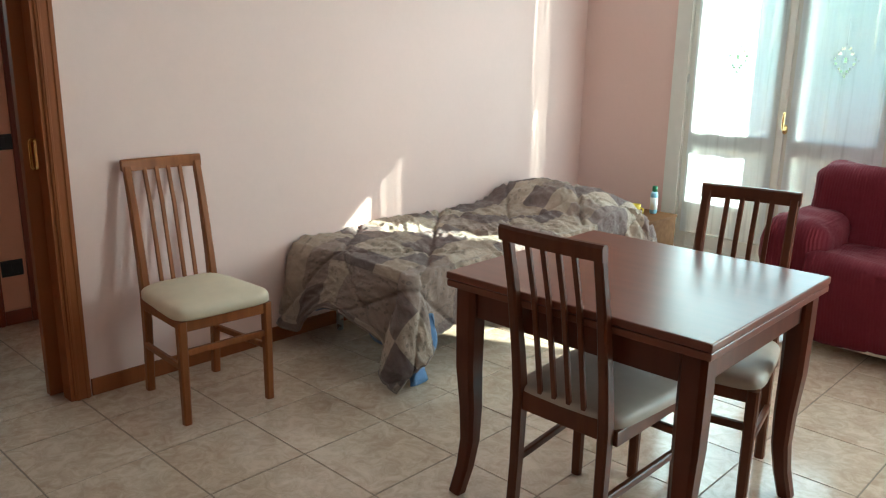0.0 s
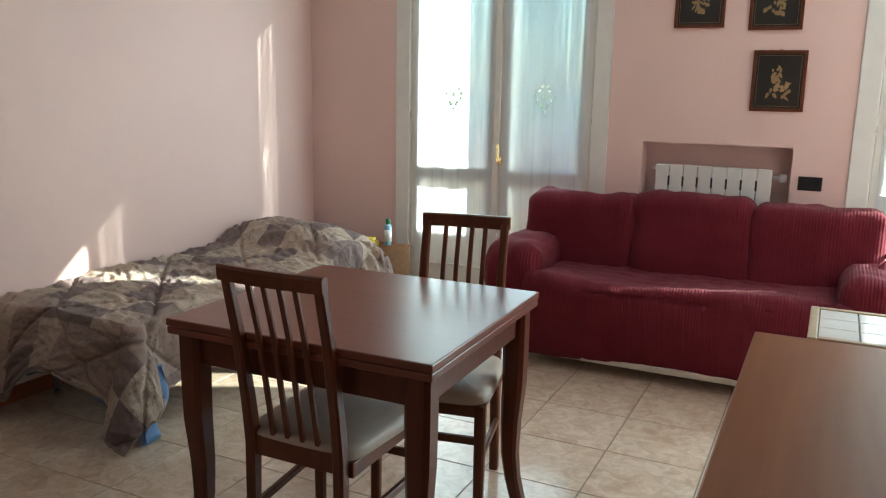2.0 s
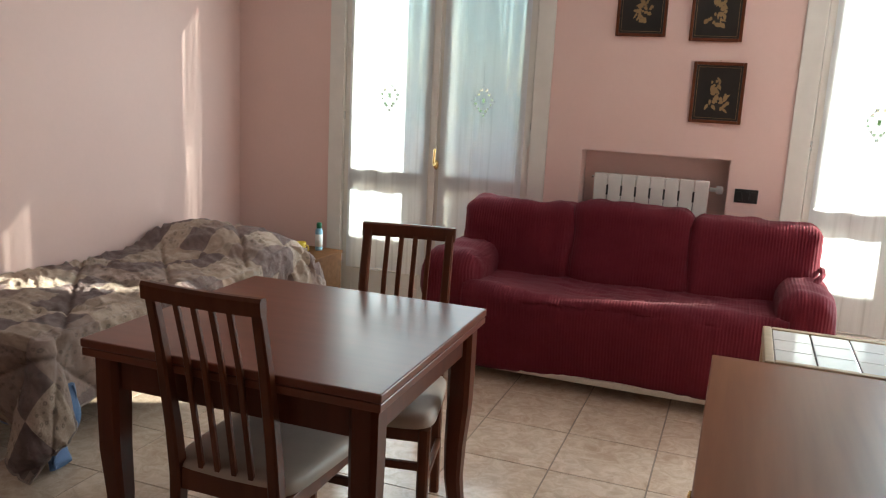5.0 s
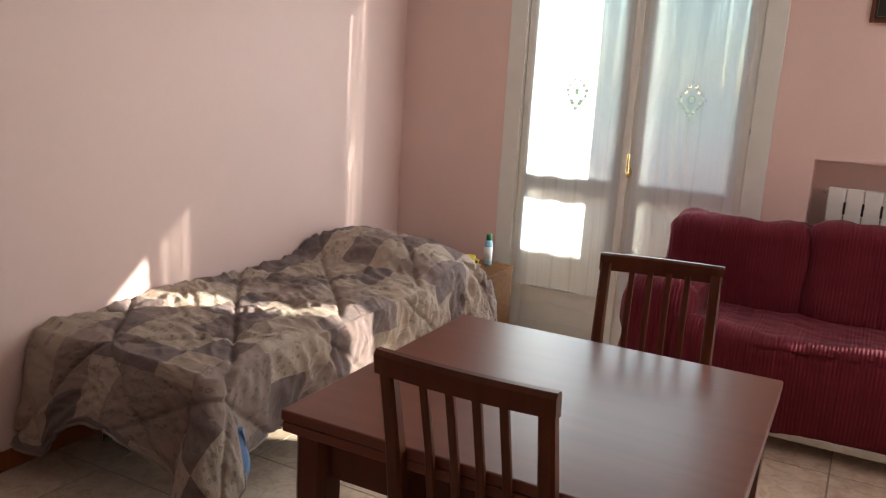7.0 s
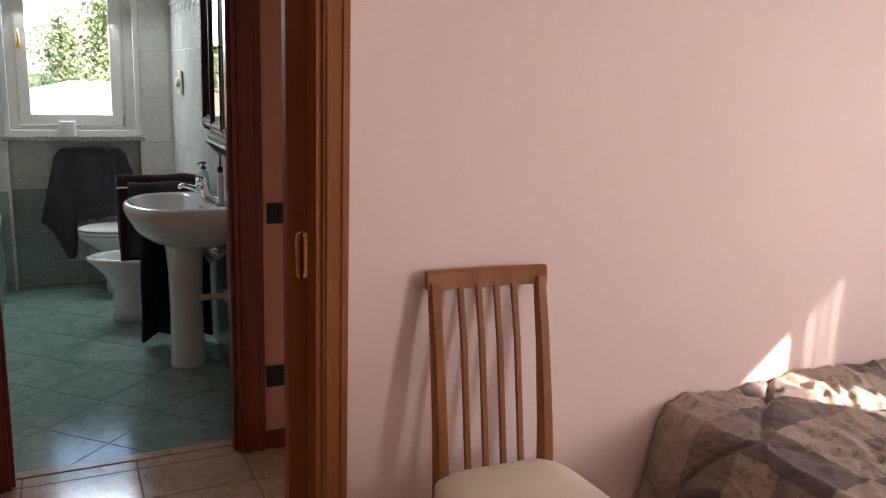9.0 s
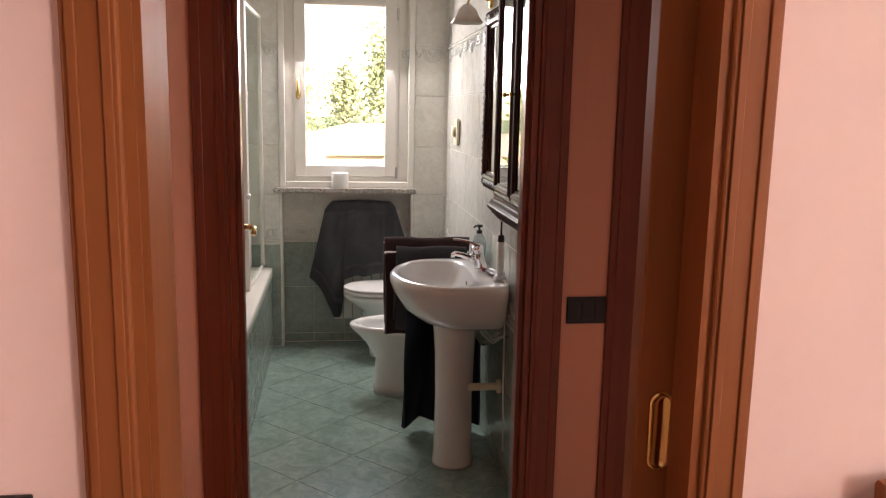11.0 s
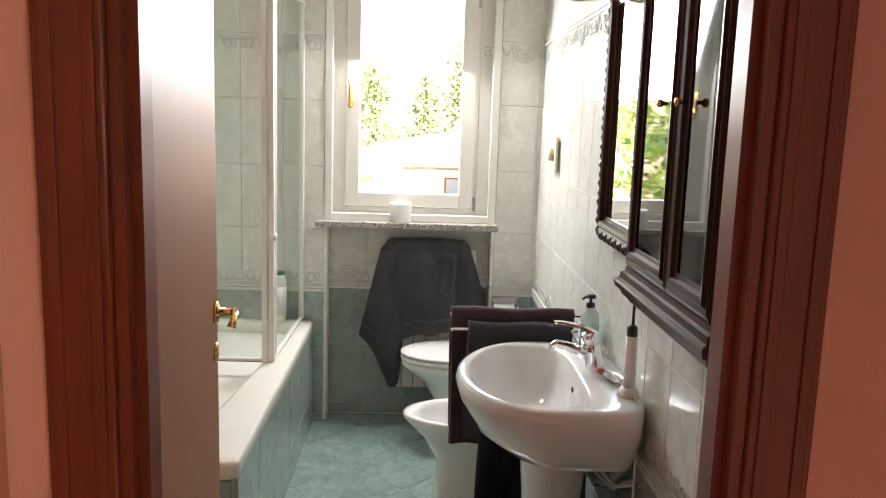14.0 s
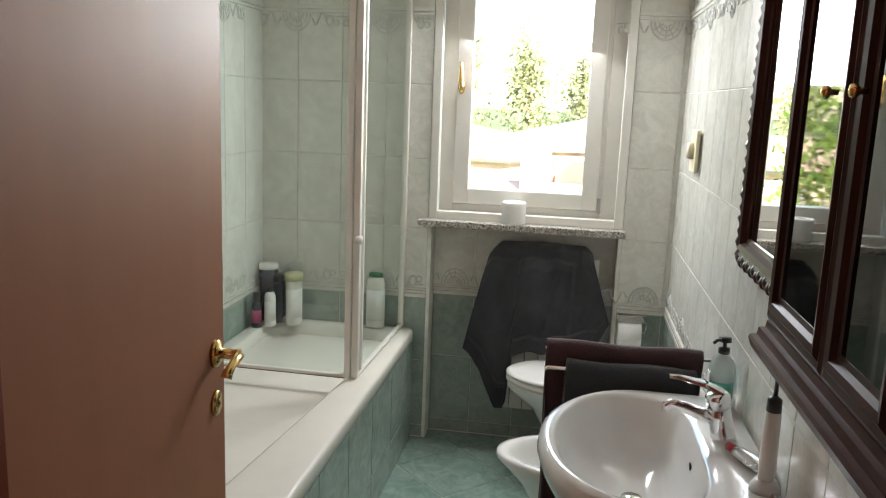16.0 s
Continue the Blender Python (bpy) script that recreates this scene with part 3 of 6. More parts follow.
# ---------------- balcony doors and windows ----------------
def lace_motif(parent, cx, y, cz, s):
    """Openwork diamond with a stem above and below, stitched on a curtain."""
    bm = bmesh.new()
    for k in range(24):
        a = 2 * math.pi * k / 24
        d = 0.080 / (abs(math.cos(a)) + abs(math.sin(a)))
        box(bm, cx + d * math.cos(a) * 0.9 - 0.004, cx + d * math.cos(a) * 0.9 + 0.004, y - 0.0012, y, cz + d * math.sin(a) * 1.1 - 0.006, cz + d * math.sin(a) * 1.1 + 0.006)
    for k in range(10):
        a = 2 * math.pi * k / 10
        box(bm, cx + 0.018 * math.cos(a) - 0.003, cx + 0.018 * math.cos(a) + 0.003, y - 0.0012, y, cz + 0.02 * math.sin(a) - 0.003, cz + 0.02 * math.sin(a) + 0.003)
    for k in range(9):
        for way in (-1, 1):
            z = cz + way * (0.105 + 0.014 * k) * s
            box(bm, cx - 0.003, cx + 0.003, y - 0.0012, y, z - 0.003, z + 0.003)
    part("embroidery", bm, LACE, parent, "pale openwork embroidery")


def curtain(parent, x0, x1, z0, z1, y, seed, motif=True, folds=0.004, mat=None):
    w = x1 - x0
    bm = sheet(64, 150 if motif else 24, lambda u, v: (x0 + u * w, y + folds * math.sin(u * w * 38 + seed) + 0.004 * wobble((u * 5, v * 3, seed)), z0 + v * (z1 - z0) - (0.006 * math.sin(u * 9 + seed) if v == 0 else 0)), uv=lambda u, v: (u * w, v * (z1 - z0)))
    if motif:
        # openwork holes of the embroidery, cut through the cloth
        holes = []
        for f in bm.faces:
            m = f.calc_center_median()
            dx, dz = abs(m.x - (x0 + x1) / 2), m.z - 1.42
            ring = dx / 0.066 + abs(dz) / 0.092
            if (0.8 < ring < 1.03 and (m.z * 40) % 1 < 0.5) or ring < 0.22 or (dx < 0.004 and 0.105 < abs(dz) < 0.25):
                holes.append(f)
        bmesh.ops.delete(bm, geom=holes, context="FACES")
    c = part("curtain", bm, mat or SHEER, parent, "white sheer curtain stretched over the pane")
    part("curtain_rod", tube([(x0 - 0.01, y, z1 - 0.004), (x1 + 0.01, y, z1 - 0.004)], 0.005, 8), WHITEP, c)
    if motif:
        lace_motif(c, (x0 + x1) / 2, y - 0.006, 1.42, 1.0)
    return c


def hinge(parent, x, y, z):
    part("hinge", lathe([(0.001, 0), (0.008, 0.002), (0.008, 0.05), (0.001, 0.052)], 10, Matrix.Translation((x, y, z - 0.026))), STEEL, parent, "small dark steel hinge")


def leaf(parent, name, x0, x1, y, z0, z1, hinge_left, seed, handle=False, bar=(0.868, 0.962), glass0=0.30):
    """A glazed leaf with a low panel and a cross bar; y is its inner face."""
    t, s = 0.055, 0.072
    fr = part(name, boxes((x0, x0 + s, y, y + t, z0, z1), (x1 - s, x1, y, y + t, z0, z1), (x0 + s, x1 - s, y, y + t, z0, glass0), (x0 + s, x1 - s, y, y + t, bar[0], bar[1]), (x0 + s, x1 - s, y, y + t, z1 - s, z1), bevel=0.004), WHITEF, parent, "white lacquered glazed leaf")
    part("bead", boxes((x0 + s, x1 - s, y - 0.005, y + 0.02, glass0 - 0.016, glass0), (x0 + s, x1 - s, y - 0.005, y + 0.02, 0.09, 0.105), (x0 + s, x1 - s, y - 0.005, y + 0.02, 0.20, 0.212)), WHITEF, fr)
    for a, b in ((glass0, bar[0]), (bar[1], z1 - s)):
        p = part("pane", boxes((x0 + s, x1 - s, y + 0.025, y + 0.031, a, b)), GLASS, fr, "clear window glass")
        p.visible_shadow = False
    curtain(fr, x0 + 0.034, x1 - 0.034, glass0 + 0.012, z1 - 0.03, y - 0.012, seed)
    hx = x0 - 0.004 if hinge_left else x1 + 0.004
    for z in (0.35, 1.285, 2.1):
        hinge(fr, hx, y - 0.002, z)
    if handle:
        window_handle(fr, (x0 + 0.016, y - 0.012, 1.02))
    return fr


def window_handle(parent, at, rot=None):
    bm = lathe([(0.001, 0), (0.015, 0), (0.015, 0.005), (0.009, 0.008), (0.008, 0.03), (0.001, 0.033)], 14, sy=2.0)
    merge(bm, tube([(0, 0, 0.026), (0, 0.004, 0.038), (0, 0.03, 0.044), (0, 0.07, 0.042), (0, 0.10, 0.036)], [0.007, 0.0085, 0.008, 0.007, 0.0085], 10))
    bm.transform(Matrix.Translation(at) @ (rot or Matrix(((1, 0, 0, 0), (0, 0, -1, 0), (0, 1, 0, 0), (0, 0, 0, 1)))))
    part("window_handle", bm, BRASS, parent, "polished brass window handle")


def door_frame(parent, x0, x1):
    y = YN
    part("window_frame", boxes((x0 - 0.055, x0 + 0.045, y - 0.014, y + 0.0, 0, TOP + 0.055), (x1 - 0.045, x1 + 0.055, y - 0.014, y, 0, TOP + 0.055), (x0 + 0.045, x1 - 0.045, y - 0.014, y, TOP - 0.04, TOP + 0.055), (x0, x0 + 0.05, y, y + 0.09, 0, TOP), (x1 - 0.05, x1, y, y + 0.09, 0, TOP), (x0 + 0.05, x1 - 0.05, y, y + 0.09, TOP - 0.045, TOP), bevel=0.003), WHITEF, parent, "white lacquered frame")
    part("sill", boxes((x0 + 0.05, x1 - 0.05, y + 0.002, YO + 0.05, 0.0, 0.035), bevel=0.004), GRANITE, parent, "speckled stone doorstep")


w1 = tagged(new("window_1"), "white double balcony door with sheer curtains, closed", "balcony door", kind="structure")
door_frame(w1, *D1)
mid = -1.525
leaf(w1, "leaf", -2.147, mid - 0.002, YN + 0.004, 0.045, TOP - 0.05, True, 1.0)
leaf(w1, "leaf", mid + 0.002, -0.930, YN + 0.004, 0.045, TOP - 0.05, False, 4.0, True)
part("meeting_strip", boxes((mid - 0.030, mid + 0.012, YN - 0.012, YN + 0.003, 0.05, TOP - 0.055), bevel=0.004), WHITEF, w1)
w2 = tagged(new("window_2"), "white double balcony door, one leaf standing open", "balcony door", kind="structure")
door_frame(w2, *D2)
leaf(w2, "leaf", 0.582, 1.178, YN + 0.004, 0.045, TOP - 0.05, True, 7.0)
part("gasket", boxes((1.1785, 1.1835, YN + 0.004, YN + 0.058, 0.05, TOP - 0.055)), RUBBER_SHADE, w2, "dark rubber gasket on the leaf edge")
for z in (0.98, 1.30, 1.62):
    part("lock_keeper", boxes((1.165, 1.186, YN - 0.004, YN + 0.006, z - 0.025, z + 0.025), bevel=0.002), STEEL, w2)
open_leaf = leaf(w2, "leaf", 1.502, 2.098, YN + 0.004, 0.045, TOP - 0.05, False, 9.0)
hx, hy = 2.105, YN - 0.02
open_leaf.matrix_world = Matrix.Translation((hx, hy, 0)) @ Matrix.Rotation(radians(97), 4, "Z") @ Matrix.Translation((-hx, -hy, 0))

# bathroom window
w3 = tagged(new("window_3"), "white single-sash bathroom window, closed", "window", kind="structure")
gx = -7.085


def frame_x(parent, name, x0, x1, y0, y1, z0, z1, s, mat=WHITEF, label=""):
    return part(name, boxes((x0, x1, y0, y0 + s, z0, z1), (x0, x1, y1 - s, y1, z0, z1), (x0, x1, y0 + s, y1 - s, z0, z0 + s), (x0, x1, y0 + s, y1 - s, z1 - s, z1), bevel=0.003), mat, parent, label)


frame_x(w3, "window_casing", XE - 0.03, XE + 0.012, BWY0 - 0.012, BWY1 + 0.012, 1.03, BWZ1 + 0.02, 0.035)
frame_x(w3, "window_frame", gx - 0.03, gx + 0.035, BWY0 + 0.02, BWY1 - 0.02, 1.032, BWZ1 - 0.02, 0.062)
sash = frame_x(w3, "sash", gx - 0.02, gx + 0.052, 0.668, 1.294, 1.098, BWZ1 - 0.09, 0.066)
bp = part("pane", boxes((gx - 0.003, gx + 0.003, 0.73, 1.23, 1.16, BWZ1 - 0.15)), GLASS, sash, "clear window glass")
bp.visible_shadow = False
window_handle(sash, (gx + 0.052, 0.69, 1.60), Matrix(((0, 0, 1, 0), (1, 0, 0, 0), (0, 1, 0, 0), (0, 0, 0, 1))))
part("jamb_strip", boxes((gx - 0.028, gx + 0.033, 1.2945, 1.3125, 1.095, 2.218)), WHITEF, w3)
for z in (1.12, 2.1):
    part("hinge", boxes((gx + 0.03, gx + 0.056, 1.296, 1.314, z - 0.035, z + 0.035), bevel=0.004), STEEL, w3, "grey steel hinge")
structure("window_sill_bathroom", boxes((XE - 0.13, XE + 0.075, 0.535, 1.42, 1.0, 1.03), bevel=0.004), GRANITE, "speckled grey granite window sill")
# bedroom window
w4 = tagged(new("window_4"), "white bedroom window with a lace curtain", "window", kind="structure")
frame_x(w4, "window_frame", gx - 0.03, gx + 0.04, GWY0, GWY1, 1.03, 2.3, 0.07)
part("mullion", boxes((gx - 0.02, gx + 0.05, 3.81, 3.89, 1.1, 2.23), bevel=0.004), WHITEF, w4)
for a, b in ((3.42, 3.81), (3.89, 4.28)):
    q = part("pane", boxes((gx - 0.003, gx + 0.003, a, b, 1.1, 2.23)), GLASS, w4)
    q.visible_shadow = False
    c = part("curtain", sheet(30, 12, lambda u, v: (gx + 0.06 + 0.006 * math.sin(u * 40), a - 0.02 + u * (b - a + 0.04), 1.06 + v * 1.2)), SHEER, w4, "white lace curtain")
window_handle(w4, (gx + 0.05, 3.85, 1.55), Matrix(((0, 0, 1, 0), (1, 0, 0, 0), (0, 1, 0, 0), (0, 0, 0, 1))))
structure("window_sill_bedroom", boxes((XE - 0.13, XE + 0.06, GWY0 - 0.05, GWY1 + 0.05, 1.0, 1.03), bevel=0.004), GRANITE, "granite window sill")


# ---------------- soft shapes ----------------
def soft(x0, x1, y0, y1, z0, z1, r, amp=0.006, s=7.0, cuts=14, seed=0.0, lean=0.0):
    """A padded block with rounded edges and a slightly uneven surface."""
    bm = bmesh.new()
    bmesh.ops.create_cube(bm, size=2)
    bmesh.ops.subdivide_edges(bm, edges=bm.edges[:], cuts=cuts, use_grid_fill=True)
    c = Vector(((x0 + x1) / 2, (y0 + y1) / 2, (z0 + z1) / 2))
    h = Vector(((x1 - x0) / 2, (y1 - y0) / 2, (z1 - z0) / 2))
    for v in bm.verts:
        p = Vector((v.co.x * h.x, v.co.y * h.y, v.co.z * h.z))
        q = Vector([max(-(h[i] - r), min(h[i] - r, p[i])) for i in range(3)])
        d = p - q
        if d.length > 1e-6:
            p = q + d.normalized() * r
        n = noise.noise((p + c) * s + Vector((seed, 0, 0))) + 0.5 * noise.noise((p + c) * s * 2.7)
        p += (d.normalized() if d.length > 1e-6 else Vector()) * amp * n
        p.y += lean * (p.z + h.z)
        v.co = p + c
    for f in bm.faces:
        f.smooth = True
    return bm


# ---------------- dining table ----------------
def dining_table():
    t = thing("dining_table", "square dark cherry extending dining table with sabre legs", "dining table", (-0.920, 2.470, 0), 0.6)
    w, d = 0.446, 0.424
    part("tabletop", boxes((-w, w, -d, d, 0.760, 0.784), bevel=0.004), CHERRY, t, "satin cherry tabletop")
    part("extension_leaf", boxes((-w + 0.002, w - 0.002, -d + 0.003, d - 0.003, 0.735, 0.7575), bevel=0.003), CHERRY, t, "second leaf folded under the top")
    a = 0.365
    for n, r in (("front", (-a, a, -d + 0.045, -d + 0.067, 0.640, 0.734)), ("back", (-a, a, d - 0.067, d - 0.045, 0.640, 0.734)), ("side", (-w + 0.045, -w + 0.067, -a, a, 0.640, 0.734)), ("side", (w - 0.067, w - 0.045, -a, a, 0.640, 0.734))):
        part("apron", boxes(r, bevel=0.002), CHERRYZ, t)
    for sx in (-1, 1):
        for sy in (-1, 1):
            x, y = sx * (w - 0.058), sy * (d - 0.058)
            pts = [(x + sx * o, y + sy * o, z) for z, o in ((0.734, 0), (0.60, 0), (0.46, 0.0), (0.32, -0.006), (0.2, -0.006), (0.1, 0.004), (0.0, 0.022))]
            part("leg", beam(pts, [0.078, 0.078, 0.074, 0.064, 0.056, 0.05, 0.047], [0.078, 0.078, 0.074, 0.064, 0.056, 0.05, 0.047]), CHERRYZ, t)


dining_table()


# ---------------- chairs ----------------
def slat_chair(label, at, rz, wm, seat_mat, seat_label):
    """High-backed chair; it faces its own +y."""
    c = thing("dining_chair", label, "chair", at, rz, "chairs of the dining set")
    for s in (-1, 1):
        part("back_leg", beam([(s * 0.155, -0.215, 0), (s * 0.155, -0.2, 0.22), (s * 0.154, -0.195, 0.44), (s * 0.154, -0.212, 0.58), (s * 0.154, -0.25, 0.80), (s * 0.154, -0.288, 0.965)], [0.034, 0.034, 0.036, 0.034, 0.032, 0.030], [0.036, 0.038, 0.044, 0.040, 0.032, 0.026]), wm, c)
        part("leg", beam([(s * 0.187, 0.197, 0), (s * 0.187, 0.197, 0.43)], [0.032, 0.038], [0.032, 0.038]), wm, c)
        part("side_rail", boxes((s * 0.174 - 0.011, s * 0.174 + 0.011, -0.18, 0.18, 0.385, 0.432), bevel=0.003), wm, c)
        part("stretcher", beam([(s * 0.166, -0.19, 0.215), (s * 0.186, 0.185, 0.235)], 0.02, 0.026), wm, c)
    part("seat_rail", boxes((-0.17, 0.17, 0.186, 0.208, 0.385, 0.432), bevel=0.003), wm, c)
    part("seat_rail", boxes((-0.15, 0.15, -0.206, -0.184, 0.40, 0.462), bevel=0.003), wm, c)
    part("stretcher", boxes((-0.17, 0.17, 0.187, 0.207, 0.285, 0.311), bevel=0.003), wm, c)
    top = rings([[(x, y + 0.012 * (1 - (x / 0.18) ** 2) * -1, z) for y, z in ((-0.276, 0.945), (-0.302, 0.949), (-0.306, 0.985), (-0.300, 0.994), (-0.286, 0.994), (-0.280, 0.988))] for x in [-0.173 + 0.346 * i / 12 for i in range(13)]], smooth=False)
    part("top_rail", top, wm, c)
    for i in range(4):
        x = -0.078 + 0.052 * i
        part("slat", beam([(x, -0.194, 0.458), (x, -0.214, 0.58), (x, -0.252, 0.80), (x, -0.292, 0.955)], 0.017, 0.012), wm, c)

    def cushion(k, z, inset):
        pts = []
        for i in range(40):
            a = 2 * math.pi * i / 40
            cs, sn = math.cos(a), math.sin(a)
            p = 0.32
            x, y = math.copysign(abs(cs) ** p, cs), math.copysign(abs(sn) ** p, sn)
            wx = 0.205 + 0.014 * y - inset
            pts.append((x * wx, 0.012 + y * (0.218 - inset), z + k * (0.003 * math.sin(3 * a))))
        return pts

    part("seat", rings([cushion(0, 0.432, 0.008), cushion(0, 0.438, 0.0), cushion(0, 0.462, 0.0), cushion(1, 0.474, 0.006), cushion(1, 0.482, 0.022), cushion(0, 0.488, 0.06), cushion(0, 0.491, 0.12), cushion(0, 0.492, 0.17)]), seat_mat, c, seat_label)
    return c


slat_chair("light brown wooden chair with cream seat against the pink wall", (-2.600, 1.874, 0), -93.0, CHAIRW, CREAMV, "cream vinyl padded seat")
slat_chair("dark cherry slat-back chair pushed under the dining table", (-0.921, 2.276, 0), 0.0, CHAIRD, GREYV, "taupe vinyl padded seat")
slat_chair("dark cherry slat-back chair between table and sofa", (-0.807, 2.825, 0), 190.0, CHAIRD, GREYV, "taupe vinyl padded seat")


# ---------------- bed with quilt ----------------
bed = thing("single_bed", "narrow single bed against the wall under a patchwork quilt", "bed")
part("bed_frame", boxes((-2.90, -2.16, 2.70, 4.62, 0.20, 0.27), bevel=0.01), BLACKP, bed, "dark metal bed frame")
part("mattress", soft(-2.92, -2.15, 2.67, 4.66, 0.27, 0.475, 0.05, 0.004), BLUE, bed, "mattress in a blue fitted sheet")
for x in (-2.84, -2.22):
    for y in (2.80, 4.52):
        part("leg", tube([(x, y, 0), (x, y, 0.21)], 0.018), STEEL, bed)
part("sheet_corner", sheet(24, 20, lambda u, v: (-2.125 + 0.12 * u + 0.025 * math.sin(v * 7 + u * 4), 2.60 + 0.045 * math.sin(u * 11 + v * 4) + 0.03 * v, 0.30 * v + 0.012 + 0.01 * math.sin(u * 9)), 0.006), BLUE, bed, "crumpled blue sheet hanging to the floor")
part("sheet_edge", sheet(40, 6, lambda u, v: (-2.86 + 0.62 * u, 2.66 + 0.012 * math.sin(u * 23), 0.13 + 0.05 * math.sin(u * 5) + 0.15 * v), 0.004), BLUE, bed, "blue sheet showing below the quilt")


def quilt_shape(u, v):
    s, t = u * 2.53, v * 1.13
    L, W = 2.05, 0.785
    da, db = max(0.0, s - L), max(0.0, t - W)
    z = 0.500
    # pillow under the cover
    z += 0.125 * math.exp(-((min(s, L) - 0.40) / 0.23) ** 4) * math.exp(-((min(t, W) - 0.36) / 0.44) ** 4)
    z -= 0.10 * max(0.0, 0.16 - s) / 0.16
    # long creases, pulled together along the stitched diagonals
    calm = 1.15 if s < 1.5 else max(0.75, 1.15 - (s - 1.5) * 1.2)
    wx, wy = noise.noise(Vector((s * 2.3, t * 2.3, 3.0))), noise.noise(Vector((s * 2.3, t * 2.3, 8.0)))
    p, q = s + 0.10 * wx, t + 0.10 * wy
    fold = 0.014 * noise.noise(Vector((p * 2.6, q * 2.6, 1.7)))
    fold += calm * 0.017 * (0.5 - abs(noise.noise(Vector((p * 9 + q * 4, q * 4.0 - p * 2, 4.1)))) * 1.6)
    fold += calm * 0.014 * (0.5 - abs(noise.noise(Vector((p * 20 - q * 7, q * 9 + p * 4, 7.7)))) * 1.6)
    fold += calm * 0.003 * noise.noise(Vector((p * 46, q * 30, 2.2)))
    for k in ((s + t * 1.15 + 0.02 * wx) / 0.62, (s - t * 1.15 + 0.02 * wy) / 0.62 + 0.3):
        e = abs(k - round(k)) * 0.41
        fold += 0.009 * min(1.0, e / 0.07) - 0.017 * math.exp(-(e / 0.010) ** 2)
    z += fold
    x, y = -2.925 + min(t, W), 4.69 - min(s, L)
    d = math.hypot(da, db)
    if d > 0:
        nx, ny = db / d, -da / d
        d = d if d < 0.40 else 0.40 + (d - 0.40) * 0.55
        corner = max(0.0, 2 * nx * -ny) ** 0.7
        out = (0.045 + 0.03 * corner) * (1 - math.exp(-d / 0.03)) + (0.05 + 0.26 * corner + 0.20 * -ny) * d
        out += min(1.0, d * 5) * (0.024 * math.sin(s * 9 + 1.0) * nx * nx + 0.020 * math.sin(t * 13 + 0.6) * ny * ny) + fold * 0.9
        x += nx * out
        y += ny * out
        z -= fold + max(0.0, d - 0.035) * (0.985 - 0.05 * corner)
        if da > 0:
            m = max(0.0, min(1.0, (t - 0.17) / (W - 0.14)))
            z += 0.19 * math.sin(m * math.pi) ** 0.55 * min(1.0, da * 2.2)
    return (x, y, max(z, 0.016 + 0.008 * abs(math.sin(s * 30 + t * 20))))


bedcover = single("patchwork_quilt", sheet(300, 140, quilt_shape, 0.012, uv=lambda u, v: (u * 2.53, v * 1.13)), QUILT, "rumpled grey and beige patchwork quilt spread over the bed", "quilt")
edge = [quilt_shape(1.0, j / 60) for j in range(61)] + [quilt_shape(1 - i / 110, 1.0) for i in range(1, 111)]
part("quilt_piping", tube(edge, 0.0045, 6), HEM, bedcover, "beige bound edge of the quilt")

nightstand = thing("nightstand", "low walnut nightstand between bed and balcony door", "nightstand")
part("tabletop", boxes((-2.62, -2.075, 4.585, 4.955, 0.417, 0.437), bevel=0.003), NIGHTW, nightstand)
part("side_panel", boxes((-2.10, -2.08, 4.60, 4.945, 0.02, 0.417), bevel=0.002), NIGHTW, nightstand)
part("side_panel", boxes((-2.61, -2.59, 4.60, 4.945, 0.02, 0.417), bevel=0.002), NIGHTW, nightstand)
part("back_panel", boxes((-2.59, -2.10, 4.925, 4.94, 0.04, 0.417)), NIGHTW, nightstand)
part("drawer", boxes((-2.585, -2.105, 4.595, 4.615, 0.25, 0.41), bevel=0.003), NIGHTW, nightstand)
part("shelf", boxes((-2.59, -2.10, 4.61, 4.925, 0.08, 0.10)), NIGHTW, nightstand)


def bottle(name, at, h, r, mat, cap, label, cap_h=0.03, flat=1.0, rz=0.0, shoulder=0.72, label_mat=None, cap_r=0.5):
    b = thing(name, label, "bottle", at, rz)
    part("body", lathe([(0.001, 0), (r * 0.94, 0), (r, h * 0.04), (r, h * shoulder * 0.9), (r * 0.93, h * shoulder), (r * cap_r, h * (shoulder + 0.1)), (r * cap_r * 0.9, h - cap_h), (0.001, h - cap_h)], 20, sy=flat), mat, b)
    part("cap", lathe([(0.001, h - cap_h), (r * cap_r * 1.08, h - cap_h), (r * cap_r * 1.08, h - 0.004), (r * cap_r, h), (0.001, h)], 16, sy=flat), cap, b)
    if label_mat:
        part("label", lathe([(r * 1.012, h * 0.14), (r * 1.012, h * shoulder * 0.82)], 20, sy=flat), label_mat, b)
    return b


CYAN = plain("cyan_plastic", (0.30, 0.52, 0.66), 0.35)
GREENP = plain("green_plastic", (0.02, 0.16, 0.06), 0.4)
YELLOW = plain("yellow_plastic", (0.72, 0.52, 0.03), 0.4)
bottle("plastic_bottle", (-2.205, 4.87, 0.437), 0.175, 0.024, CYAN, GREENP, "small pale blue bottle with a green cap", 0.035, label_mat=WHITEP, cap_r=0.62)
cup = thing("yellow_cup", "small yellow plastic cup on the nightstand", "cup", (-2.235, 4.70, 0.437))
part("body", lathe([(0.001, 0), (0.026, 0), (0.033, 0.075), (0.031, 0.075), (0.025, 0.004), (0.001, 0.004)], 20), YELLOW, cup)
part("handle", tube([(0.030, 0, 0.06), (0.052, 0, 0.055), (0.052, 0, 0.03), (0.028, 0, 0.022)], 0.005, 8), YELLOW, cup)
pack = thing("water_pack", "blue shrink-wrapped pack of water bottles on the floor", "bottles", (-2.18, 4.43, 0))
